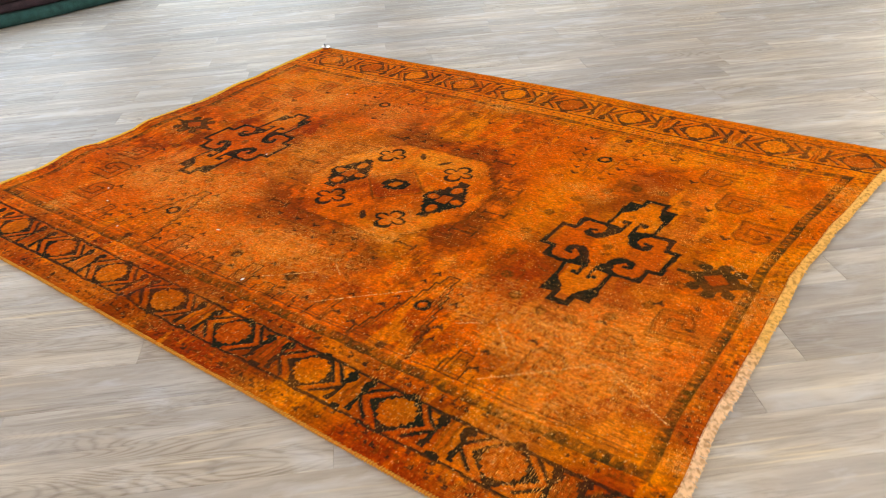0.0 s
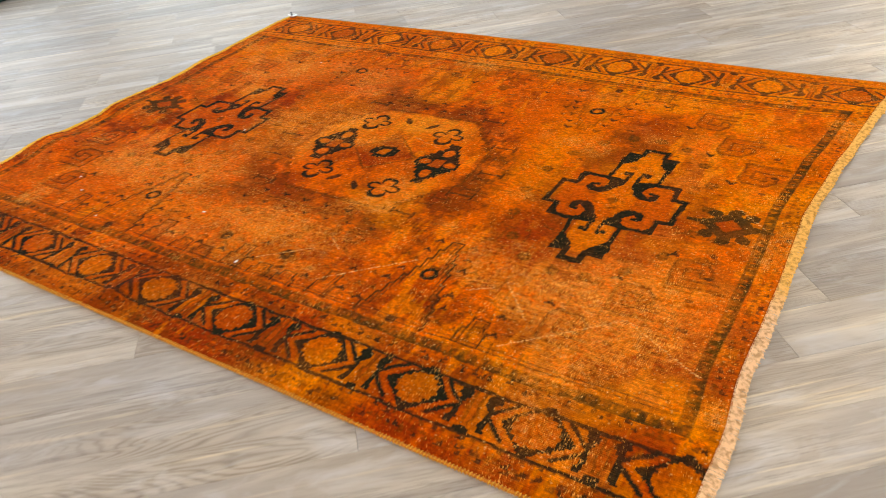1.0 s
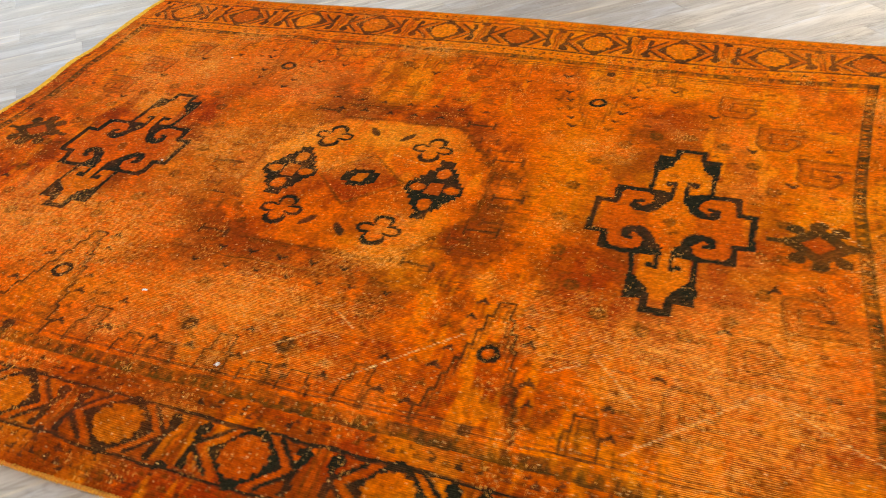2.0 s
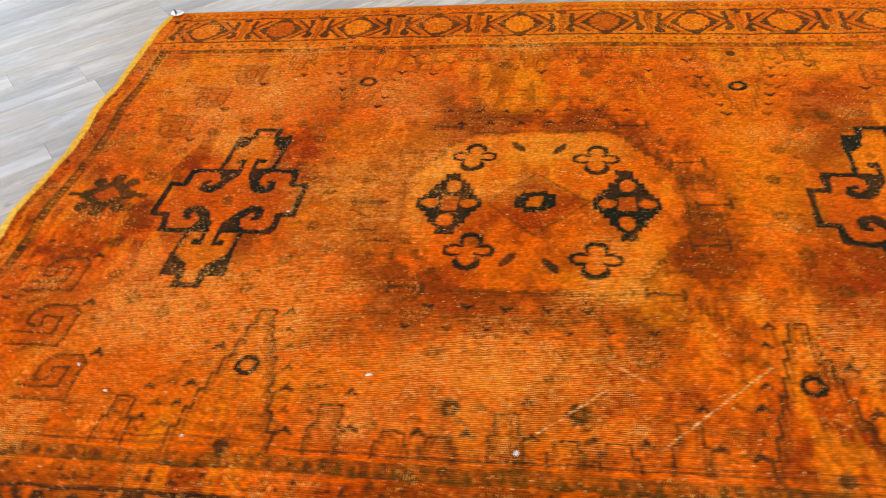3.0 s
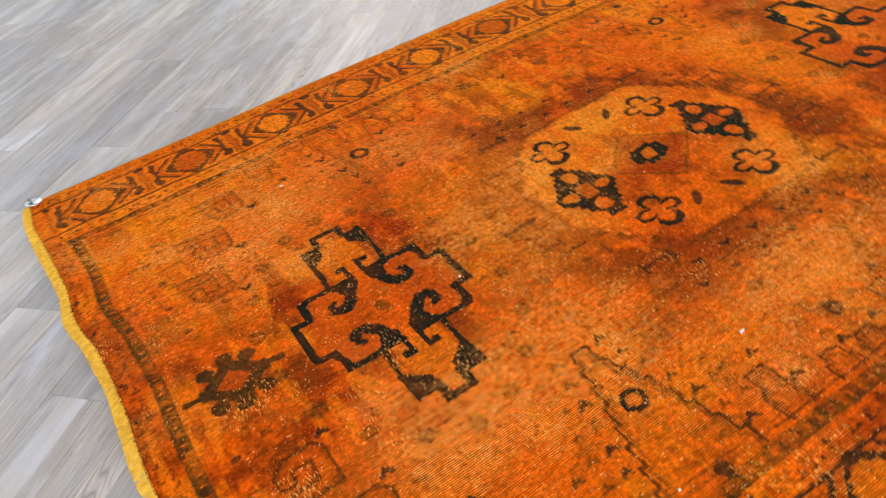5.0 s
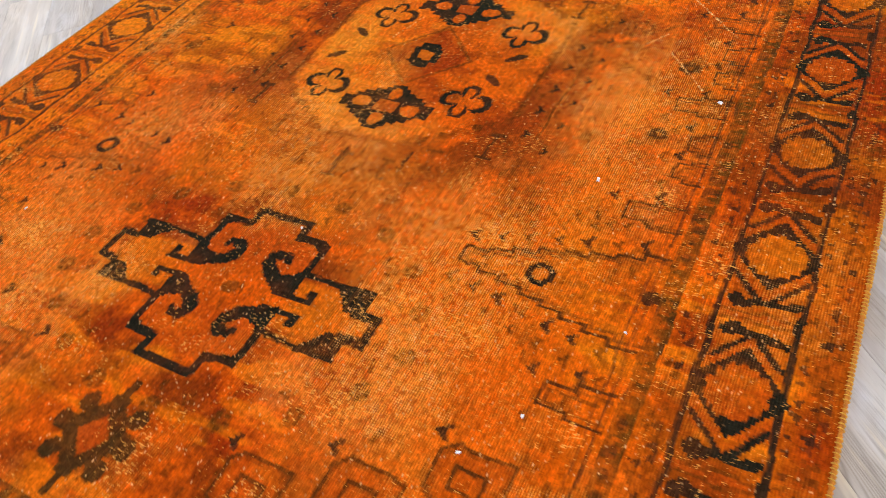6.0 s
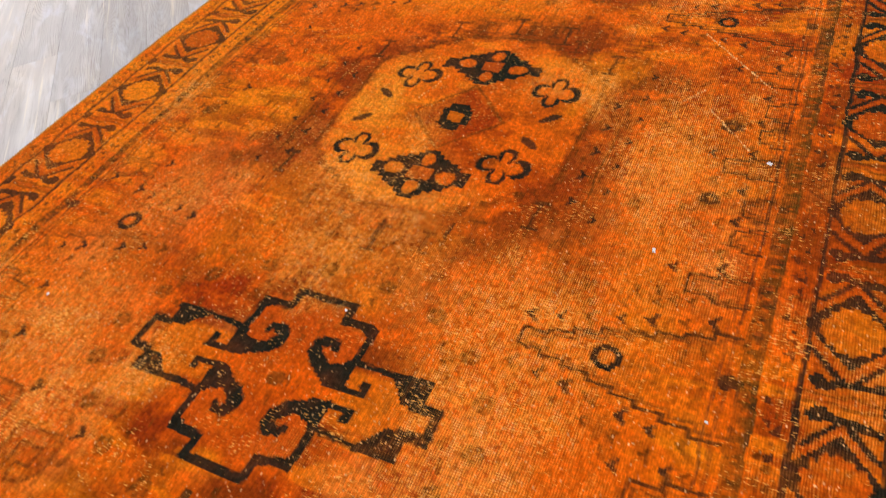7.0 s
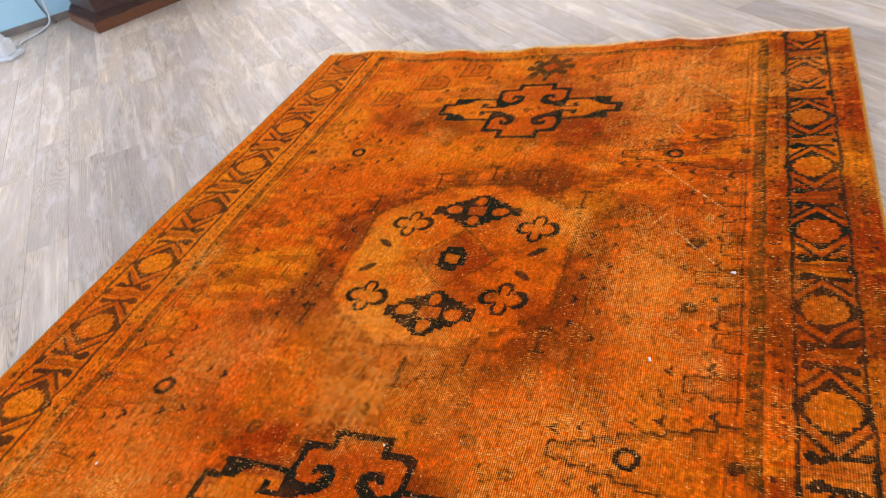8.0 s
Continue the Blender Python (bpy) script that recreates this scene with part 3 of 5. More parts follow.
flower(0.181, -0.256)
for lx, ly, turn in ((-0.066, 0.306, -0.9), (0.076, 0.290, 0.9), (-0.074, -0.260, 0.9), (0.052, -0.284, -0.9)):
    dark.oval(lx, ly, 0.036, 0.014, 0.9, turn)
# the medallion's saw-toothed edge
oct_x, oct_y = 0.425 + 0.025 * (WX > 0), 0.388
corner = np.abs(WX - 0.005) * 1.35 + np.abs(WY)
octagon = np.maximum(np.maximum(np.abs(WX - 0.005) - oct_x, np.abs(WY) - oct_y), (corner - 0.705 - 0.035 * (WX > 0)) * 0.60)
SX, SY = np.round((WX - 0.005) / 0.030) * 0.030, np.round(WY / 0.026) * 0.026
stepped = np.maximum(np.maximum(np.abs(WX - 0.005) - oct_x, np.abs(WY) - oct_y), (np.abs(SX) * 1.35 + np.abs(SY) - 0.705 - 0.035 * (WX > 0)) * 0.60)
teeth = 0.010 * np.abs(((WX + WY) / 0.045) % 1 - 0.5) + 0.010 * np.abs(((WX - WY) / 0.045) % 1 - 0.5)
inside_oct = ease(-(0.3 * octagon + 0.7 * stepped + teeth + 0.03 * (cloud(PX, PY, 0.05, 0.04, 49, 2) - 0.5)), -0.014, 0.022)
line.a = np.maximum(line.a, (0.35 + 0.75 * cloud(PX, PY, 0.08, 0.08, 50)) * np.exp(-(((0.3 * octagon + 0.7 * stepped + teeth - 0.010) / 0.008) ** 2)))
line.stroke([(-0.16, 0.0), (0.0, 0.15), (0.165, 0.0), (0.0, -0.15), (-0.16, 0.0)], 0.009, 0.85)
for i, y in enumerate((-0.385, -0.30, -0.245, -0.19, -0.143, -0.06, -0.005, 0.07, 0.12, 0.216, 0.27, 0.33, 0.43)):
    edge = min(0.440, (0.735 - abs(y)) / 1.35) + 0.050
    dumbbell(edge, edge + (0.065 if i % 3 else 0.10), y, 0.50 + 0.35 * (i % 3 == 0))
    if i % 2 == 0:
        dumbbell(-edge - (0.075 if i % 3 else 0.095), -edge, y, 0.45 + 0.4 * (i % 3 == 0))
dark.stroke([(-0.545, 0.005), (-0.475, 0.006)], 0.013, 0.8)
dark.stroke([(-0.487, -0.186), (-0.44, -0.188)], 0.012, 0.8)
for sy in (-1, 1):
    line.stroke([(-0.29, sy * 0.489), (0.31, sy * 0.494)], 0.007, 0.9)
    for i in range(5):
        heart(-0.28 + 0.108 * i + 0.0, sy * 0.456, 0.017, sy)
    for i in range(7):
        heart(-0.33 + 0.108 * i, sy * 0.533, 0.013, sy)
        olive.oval(-0.34 + 0.105 * i, sy * 0.615, 0.026, 0.024, 0.42)
# short dashes all through the dark halo
dashes = np.random.RandomState(19)
for i in range(620):
    x, y = dashes.uniform(-0.68, 0.70), 0.024 * round(dashes.uniform(-0.64, 0.64) / 0.024)
    out = max(abs(x) - 0.44, abs(y) - 0.39, (1.35 * abs(x) + abs(y) - 0.735) * 0.6)
    if 0.015 < out < 0.24:
        r = dashes.uniform(0.008, 0.020)
        line.stroke([(x - r, y), (x + r, y)], dashes.uniform(0.006, 0.010), dashes.uniform(0.3, 0.85))
# rows of small flowers round the crosses
def rosette(x, y, r=0.026, strength=0.5):
    olive.oval(x, y, r, r * 0.92, strength)
    for i in range(5):
        line.oval(x + 0.62 * r * math.cos(i * 1.26 + x * 9), y + 0.62 * r * math.sin(i * 1.26 + x * 9), 0.007, 0.007, strength + 0.3)


for mx in (-1.015, 1.055):
    for i in range(18):
        a = 2 * math.pi * (i + 0.3) / 18
        rosette(mx + 0.335 * math.cos(a), 0.50 * math.sin(a))
        if i % 2:
            heart(mx + 0.28 * math.cos(a), 0.43 * math.sin(a), 0.013, 1, line)
# spires with rings, small trees and hooked squares along the field's edge
for cx, cy, sx, sy in ((-0.728, -0.678, -1, 1), (0.670, -0.678, 1, 1), (-0.681, 0.760, -1, -1), (0.719, 0.686, 1, -1)):
    spire(cx, cy, sy, -sx, 1.0 if sy > 0 else 0.55)
    olive.oval(cx - sx * 0.54, cy - sy * 0.105, 0.028, 0.030, 0.8)
    olive.oval(cx - sx * 0.52 + 0.01, cy - sy * 0.12, 0.020, 0.020, 0.6)
    if sy > 0:
        for i in range(6):
            dark.oval(cx - sx * 0.548 + 0.019 * math.cos(i * 1.05), cy - 0.108 + 0.019 * math.sin(i * 1.05), 0.011, 0.012, 0.72)
    # they march from the corner towards the middle of the end
    faint = 0.85 if sx < 0 < sy else 0.6
    for dx, dy in ((0.702, 0.313), (0.632, 0.108), (0.522, -0.067)) if sx < 0 else ((0.785, 0.335), (0.660, 0.145), (0.520, -0.058)):
        hooked_square(cx + sx * dx, cy + sy * dy, 0.150, -sx, sy, faint)
        heart(cx + sx * (dx - 0.09), cy + sy * (dy + 0.09), 0.019, sy)
    for i in range(4):
        line.stroke([(cx + sx * (0.80 + 0.02 * (i % 2)), cy + sy * (0.02 + 0.11 * i)), (cx + sx * 0.72, cy + sy * (0.02 + 0.11 * i)), (cx + sx * 0.72, cy + sy * (0.075 + 0.11 * i))], 0.007, 0.6)
        dark.oval(cx + sx * (0.83 - 0.02 * (i % 2)), cy + sy * (0.07 + 0.13 * i), 0.013, 0.010, 0.7)
    line.stroke([(cx + sx * 0.28, cy - sy * 0.11), (cx + sx * 0.30, cy - sy * 0.11), (cx + sx * 0.30, cy - sy * 0.17), (cx + sx * 0.27, cy - sy * 0.17), (cx + sx * 0.27, cy - sy * 0.23)], 0.009, 0.9)



def tower(x, foot, sy, tall, bold):
    """A small stepped tower in fine double lines, on the field's edge line."""
    for inset, width, strength in ((0.0, 0.008, 0.95), (0.013, 0.006, 0.6)):
        hw, hi = 0.028 - inset, tall - inset
        pts = [(x - hw - 0.014, foot), (x - hw - 0.014, foot + sy * hi * 0.55), (x - hw, foot + sy * hi * 0.55), (x - hw, foot + sy * hi), (x + hw, foot + sy * hi), (x + hw, foot + sy * hi * 0.55), (x + hw + 0.014, foot + sy * hi * 0.55), (x + hw + 0.014, foot)]
        line.stroke(pts, width, bold * strength)
        dark.stroke(pts, width * 0.9, 0.62 * bold * strength)
    heart(x + 0.062, foot + sy * 0.075, 0.017, sy, dark if bold > 0.7 else line)
    heart(x - 0.058, foot + sy * (tall + 0.015), 0.015, sy, line)
    heart(x + 0.045, foot + sy * (tall + 0.040), 0.016, sy, dark if tall > 0.1 else line)


for sy, foot, bold in ((1, -0.930, 1.0), (-1, 0.985, 0.55)):
    for x, tall in ((-1.010, 0.13), (-0.475, 0.14), (-0.310, 0.072), (-0.195, 0.065), (-0.045, 0.135), (0.095, 0.070), (0.214, 0.070), (0.368, 0.135), (0.950, 0.12)):
        tower(x, foot, sy, tall, bold)

# borders: distance from each edge
d_near, d_far = PY - y_near(PX), y_far(PX) - PY
d_b, d_a = PX - x_b(PY), x_a(PY) - PX
d_end = np.minimum(d_a, d_b)
jig = WY - PY


def edge_line(d, at, width, strength=1.0, where=1.0):
    line_here = np.clip((width / 2 - np.abs(d + jig - at)) / 0.004 + 0.5, 0, 1) * strength * where
    dark.a[:] = np.maximum(dark.a, line_here)


SIDES = ((d_near, -1, 0.096, 0.256, 0.325, 0.372), (d_far, 1, 0.078, 0.298, 0.372, 0.410))
for d, sign, outer, inner, lo, hi in SIDES:
    edge_line(d, outer, 0.012, 0.95)
    edge_line(d, inner, 0.012, 0.95)
    field = ease(d_end, 0.11, 0.125)
    edge_line(d, hi + 0.018, 0.006, 0.7, field)
    edge_line(d, hi + 0.034, 0.005, 0.6, field)
    tooth = np.abs((WX / 0.042) % 1 - 0.5) * 2
    band = ease(d + jig, lo, lo + 0.004) * ease(-(d + jig), -hi, -hi + 0.004) * ease(d_end, 0.068, 0.075)
    fleck = ease(np.cos(2 * np.pi * WX / 0.034), 0.55, 0.8) * ease(-np.abs(d + jig - (lo + hi) / 2), -0.012, -0.006)
    olive.a = np.maximum(olive.a, band * (0.62 + 0.35 * ((tooth * 0.8 + 0.1) > (d + jig - lo) / (hi - lo))) * (1 - 0.7 * fleck) * (0.65 + 0.6 * cloud(PX, PY, 0.05, 0.03, 57)))
    dark.a = np.maximum(dark.a, 0.5 * band * ease(cloud(PX, PY, 0.022, 0.022, 59), 0.55, 0.7))
for d, lo in ((d_b, 0.078), (d_a, 0.072)):
    tooth = np.abs((WY / 0.042) % 1 - 0.5) * 2
    band = ease(d, lo, lo + 0.004) * ease(-d, -lo - 0.042, -lo - 0.038) * ease(d_near, 0.325, 0.33) * ease(d_far, 0.372, 0.378)
    fleck = ease(np.cos(2 * np.pi * WY / 0.034), 0.55, 0.8) * ease(-np.abs(d - lo - 0.023), -0.012, -0.006)
    olive.a = np.maximum(olive.a, band * (0.62 + 0.35 * ((tooth * 0.8 + 0.1) > (d - lo) / 0.046)) * (1 - 0.75 * fleck) * (0.75 + 0.5 * cloud(PX, PY, 0.05, 0.05, 57)))
    dark.a = np.maximum(dark.a, 0.45 * band * (1 - fleck) * ease(cloud(PX, PY, 0.03, 0.03, 58), 0.5, 0.7))
    dark.a = np.maximum(dark.a, 0.55 * np.clip((0.005 - np.abs(d - 0.004)) / 0.004, 0, 1))


def border_unit(cx, cy, half, side, rusty):
    """A dark lozenge with an orange heart, framed by double chevrons, and the blocks and bars that part it from the next."""
    k = half / 0.078
    body, hole = Ink(), Ink()

    def at(*pts):
        return [(cx + px, cy + side * py * k) for px, py in pts]

    body.fill(at((-0.102, 0.0), (-0.004, 0.091), (0.012, 0.090), (0.108, 0.0), (0.006, -0.091), (-0.008, -0.090)))
    hole.fill(at((-0.060, -0.018), (-0.058, 0.020), (-0.024, 0.057), (0.014, 0.058), (0.057, 0.020), (0.058, -0.014), (0.030, -0.052), (-0.020, -0.056)))
    for i in range(14):
        a = 2 * math.pi * i / 14
        hole.oval(cx + 0.057 * math.cos(a), cy + 0.053 * k * math.sin(a), 0.008, 0.008)
    heart_ink = red if rusty else gold
    heart_ink.a[:] = np.maximum(heart_ink.a, 0.9 * hole.a)
    body.clear(hole)
    dark.a[:] = np.maximum(dark.a, body.a)
    for i in range(6):
        a = 1.05 * i + 0.3
        line.stroke([(cx + 0.018 * math.cos(a), cy + 0.016 * math.sin(a)), (cx + 0.046 * math.cos(a), cy + 0.042 * k * math.sin(a))], 0.008, 0.38)
    for s in (-1, 1):
        for v in (-1, 1):
            red.stroke(at((s * 0.124, 0.0), (s * 0.050, v * 0.070)), 0.016, 0.8)
            dark.stroke(at((s * 0.142, 0.0), (s * 0.068, v * 0.068)), 0.012)
        # a notched block on the field's side, a leaning bar on the other, teeth on the outer line
        dark.fill(at((s * 0.144, 0.070), (s * 0.162, 0.052), (s * 0.160, 0.034), (s * 0.142, 0.002), (s * 0.128, 0.012), (s * 0.134, 0.034), (s * 0.122, 0.044), (s * 0.124, 0.064)))
        dark.fill(at((s * 0.128, -0.004), (s * 0.146, -0.006), (s * 0.148, -0.042), (s * 0.142, -0.072), (s * 0.120, -0.070), (s * 0.128, -0.036)))
        dark.fill(at((s * 0.162, -0.068), (s * 0.160, -0.088), (s * 0.190, -0.088), (s * 0.184, -0.066)))
        line.stroke(at((s * 0.170, 0.074), (s * 0.174, 0.020), (s * 0.166, -0.010), (s * 0.176, -0.058)), 0.008, 0.8)
        red.stroke(at((s * 0.176, 0.070), (s * 0.178, -0.060)), 0.010, 0.7)


for i in range(10):
    border_unit(1.650 - 0.3605 * i - 0.004 * (i % 3), -1.136, 0.078, 1, i % 3 == 1)
    x = -1.548 + 0.3620 * i
    y = float(y_far(np.array([x]))[0])
    border_unit(x, y - 0.190, 0.098, -1, i % 4 == 1)
luck = np.random.RandomState(11)
for d0, count in ((0.045, 150), (0.030, 90), (0.075, 90), (0.290, 110), (0.308, 60)):
    for i in range(count):
        x = -1.70 + 3.42 * (i + luck.uniform(-0.3, 0.3)) / count
        for sign in (-1, 1):
            at = -1.312 + d0 * 1.0 if sign < 0 else float(y_far(np.array([x]))[0]) - d0 * (0.85 if d0 < 0.1 else 1.14)
            r = luck.uniform(0.007, 0.014)
            (dark if luck.rand() < 0.45 else line).fill([(x - r, at - r * 0.7), (x + r, at - r * 0.7), (x + luck.uniform(-1, 1) * r, at + r)], luck.uniform(0.45, 0.9))
for i in range(75):
    for d0 in (0.022, 0.048):
        y = -1.0 + 2.08 * (i + luck.uniform(-0.4, 0.4)) / 75
        for end in (-1, 1):
            x = float(x_b(np.array([y]))[0]) + d0 if end < 0 else float(x_a(np.array([y]))[0]) - d0
            r = luck.uniform(0.007, 0.014)
            (dark if luck.rand() < 0.35 else line).fill([(x - r, y - r * 0.7), (x + r, y - r * 0.7), (x + luck.uniform(-1, 1) * r, y + r)], luck.uniform(0.4, 0.8))
# stray small figures over the field, thickest in the rubbed corner
for i in range(70):
    x, y = luck.uniform(0.75, 1.55), luck.uniform(-0.92, -0.35)
    r = luck.uniform(0.012, 0.032)
    line.stroke([(x - r, y), (x + r, y)] if i % 2 else [(x, y - r), (x, y + r)], luck.uniform(0.007, 0.010), luck.uniform(0.4, 0.8))
for i in range(900):
    x, y = luck.uniform(-1.55, 1.55), luck.uniform(-0.9, 1.0)
    if abs(x) < 0.5 and abs(y) < 0.45:
        continue
    r = luck.uniform(0.006, 0.013)
    line.stroke([(x - r, y), (x + r, y + luck.uniform(-1, 1) * r)], r * luck.uniform(0.7, 1.5), luck.uniform(0.25, 0.85))

# ---- dyes ----
ORANGE, RUST, AMBER = np.array([0.76, 0.124, 0.0019]), np.array([0.31, 0.032, 0.002]), np.array([0.84, 0.235, 0.004])
BROWN, OLIVE, BLACK = np.array([0.13, 0.040, 0.004]), np.array([0.098, 0.048, 0.006]), np.array([0.017, 0.018, 0.010])
PALE, CREAM = np.array([0.86, 0.24, 0.016]), np.array([0.92, 0.58, 0.22])
PEACH, STRAW = np.array([0.88, 0.245, 0.032]), np.array([0.93, 0.36, 0.022])
UMBER = np.array([0.27, 0.046, 0.003])


def blend(a, b, k):
    return a + (b - a) * k[..., None]


def near(cx, cy, rx, ry):
    return np.exp(-(((PX - cx) / rx) ** 2) - ((PY - cy) / ry) ** 2)


big = cloud(PX, PY, 0.42, 0.30, 41, 3)
mid = cloud(PX, PY, 0.080, 0.095, 43, 4)
streaks = cloud(PX, PY, 0.30, 0.010, 45, 2)
cross_streaks = cloud(PX, PY, 0.012, 0.10, 47, 2)
fine = cloud(PX, PY, 0.024, 0.034, 44, 4)
gilt = ease(cloud(PX, PY, 0.035, 0.150, 46, 3), 0.50, 0.66) * ease(cloud(PX, PY, 0.35, 0.30, 48, 2), 0.40, 0.58)
rust = 0.28 + 0.32 * ease(big, 0.45, 0.72) + 1.9 * (mid - 0.5) + 1.7 * (fine - 0.5) + 0.4 * (streaks - 0.5) - 0.35 * gilt + 0.10 * ease(-PX, -0.5, 0.5)
for mx in (-1.015, 1.055):
    rust = rust + 1.3 * near(mx, 0, 0.34, 0.46) * (0.55 + 0.7 * mid) * (1 - near(mx, 0, 0.16, 0.24))
for bx, by, r, k in ((0.68, -0.82, 0.14, 0.7), (1.68, 0.02, 0.12, 0.9), (1.50, -0.75, 0.22, 0.5), (-0.85, 0.55, 0.25, 0.12), (-0.2, -1.22, 0.3, 0.4), (-1.38, -0.45, 0.14, 0.3), (-0.3, 0.75, 0.4, 0.2), (0.75, -0.45, 0.2, 0.3), (-0.43, -0.47, 0.20, 0.4), (-0.06, 0.56, 0.25, 0.15), (0.36, -0.52, 0.16, 0.25), (-0.48, 0.72, 0.16, 0.2), (-0.80, -0.13, 0.10, 0.4), (-0.62, 0.10, 0.12, 0.3), (0.80, -0.10, 0.10, 0.3)):
    rust = rust + k * near(bx, by, r, r * 0.8)
rust = rust - 0.6 * near(-0.8, 0.95, 0.5, 0.2) - 0.5 * near(-0.95, -0.68, 0.3, 0.2) - 0.5 * near(-1.35, 0.75, 0.3, 0.45) - 0.5 * near(0.75, 0.15, 0.22, 0.5) - 0.4 * near(-0.6, -0.35, 0.25, 0.25) - 0.35 * near(1.3, 0.6, 0.4, 0.3) - 0.3 * near(-0.60, -0.30, 0.16, 0.2) - 0.45 * near(0.05, 0.58, 0.6, 0.17) - inside_oct * (0.06 + 0.35 * near(0.0, 0.30, 0.4, 0.14) + 0.30 * near(-0.35, 0.15, 0.15, 0.2)) - 0.3 * near(0.68, 0.1, 0.12, 0.5) - 0.3 * near(-0.95, -0.75, 0.45, 0.16) - 0.3 * near(-0.75, -1.0, 0.7, 0.2) - 0.2 * near(1.25, -0.6, 0.3, 0.25) - 0.5 * near(-1.45, -1.1, 0.2, 0.2) - 0.4 * near(-0.80, -0.45, 0.10, 0.25) - 0.4 * near(0.64, 0.25, 0.14, 0.3) - 0.4 * near(-1.20, 0.60, 0.25, 0.25)
for bx, by, r in ((1.30, 0.0, 0.09), (0.81, -0.04, 0.08), (1.05, 0.53, 0.10), (1.05, -0.52, 0.12), (1.25, 0.25, 0.09), (1.25, -0.25, 0.09), (0.86, 0.30, 0.08), (0.85, -0.30, 0.09)):
    rust = rust + 0.95 * near(bx, by, r, r * 1.3) * (0.5 + mid)
rust = rust + 0.20 * ease(-np.minimum(d_near, d_far), -0.36, -0.30) + 0.42 * ease(-d_near, -0.34, -0.28)
# a dark halo round the medallion, and a clearer far border
halo = np.exp(-((np.maximum(octagon - 0.10, 0) / 0.085) ** 2)) * (1 - inside_oct) * (0.62 + 0.7 * cloud(PX, PY, 0.10, 0.08, 95, 3))
rust = rust + 0.80 * halo * (0.40 + mid) + 0.20 * halo - 0.38 * ease(-d_far, -0.40, -0.32)
rust = rust + 0.12 * near(0.45, -0.72, 0.25, 0.15) - 0.22 * near(-0.95, -0.35, 0.30, 0.25) - 0.35 * near(-0.82, 0.50, 0.16, 0.12) + 0.40 * near(-0.54, 0.02, 0.10, 0.20) + 0.35 * near(-0.65, -0.05, 0.14, 0.10) - 0.2 * near(-0.95, 0.42, 0.12, 0.10) + 0.2 * near(-0.55, -0.55, 0.12, 0.15) + 0.25 * near(-0.67, -1.12, 0.15, 0.12) + 0.15 * near(-0.20, 0.95, 0.30, 0.12) - 0.22 * near(-1.15, -0.28, 0.25, 0.16) + 0.12 * near(-1.33, -0.62, 0.20, 0.25) + 0.60 * near(1.45, -0.85, 0.32, 0.25) + 0.45 * near(1.25, -1.12, 0.5, 0.16)
for bx, by, rx, ry, k in ((-1.17, -0.37, 0.14, 0.10, 0.18), (-0.90, -0.46, 0.15, 0.10, -0.15), (0.13, -0.84, 0.28, 0.12, 0.28), (-1.32, 0.15, 0.13, 0.15, -0.25), (-1.04, 0.50, 0.12, 0.12, -0.2), (0.72, 0.55, 0.20, 0.18, 0.22), (1.20, 0.75, 0.30, 0.20, 0.22), (1.04, -0.82, 0.28, 0.12, 0.22), (-1.10, -0.74, 0.30, 0.15, -0.25), (-1.30, -0.30, 0.14, 0.20, -0.15)):
    rust = rust + k * near(bx, by, rx, ry)
# no place is quite clear of it
rust = np.clip(np.maximum(rust, 0.9 * (0.5 * fine + 0.5 * mid + 0.3 * streaks - 0.48)), 0, 1)
hue = np.clip(ease(cloud(PX, PY, 0.35, 0.28, 99, 3), 0.40, 0.60) + 0.6 * halo, 0, 1)
dye = blend(np.broadcast_to(ORANGE, (NY, NX, 3)).copy(), blend(np.broadcast_to(RUST, (NY, NX, 3)), UMBER, hue), rust)
amber = np.clip((1 - 0.40 * ease(-PX, -0.4, 0.4)) * (0.20 * inside_oct * (0.4 + 0.9 * cloud(PX, PY, 0.16, 0.12, 51, 2)) * (1 - 0.75 * near(0, 0, 0.13, 0.12)) + 0.9 * ease(cloud(PX, PY, 0.40, 0.26, 53, 3), 0.48, 0.70) + 0.9 * near(-1.25, 0.92, 0.5, 0.3) + 0.4 * near(1.35, 0.7, 0.35, 0.4) + 0.3 * near(-0.62, -0.4, 0.2, 0.3) + 0.6 * near(-0.75, -0.74, 0.22, 0.14) + 0.5 * near(-0.95, 0.66, 0.2, 0.14) + 0.5 * near(-1.45, 1.0, 0.3, 0.2) + 0.8 * near(0.70, 0.28, 0.14, 0.45) + 0.5 * near(1.45, 0.2, 0.3, 0.35) + 0.5 * near(-1.0, -0.95, 0.5, 0.13)) + 0.55 * ease(-d_far, -0.40, -0.32), 0, 1)
dye = blend(dye, AMBER, np.clip(amber * np.clip(1.7 * fine - 0.05, 0, 1) * 0.85 + 0.5 * gilt * (1 - halo), 0, 1))
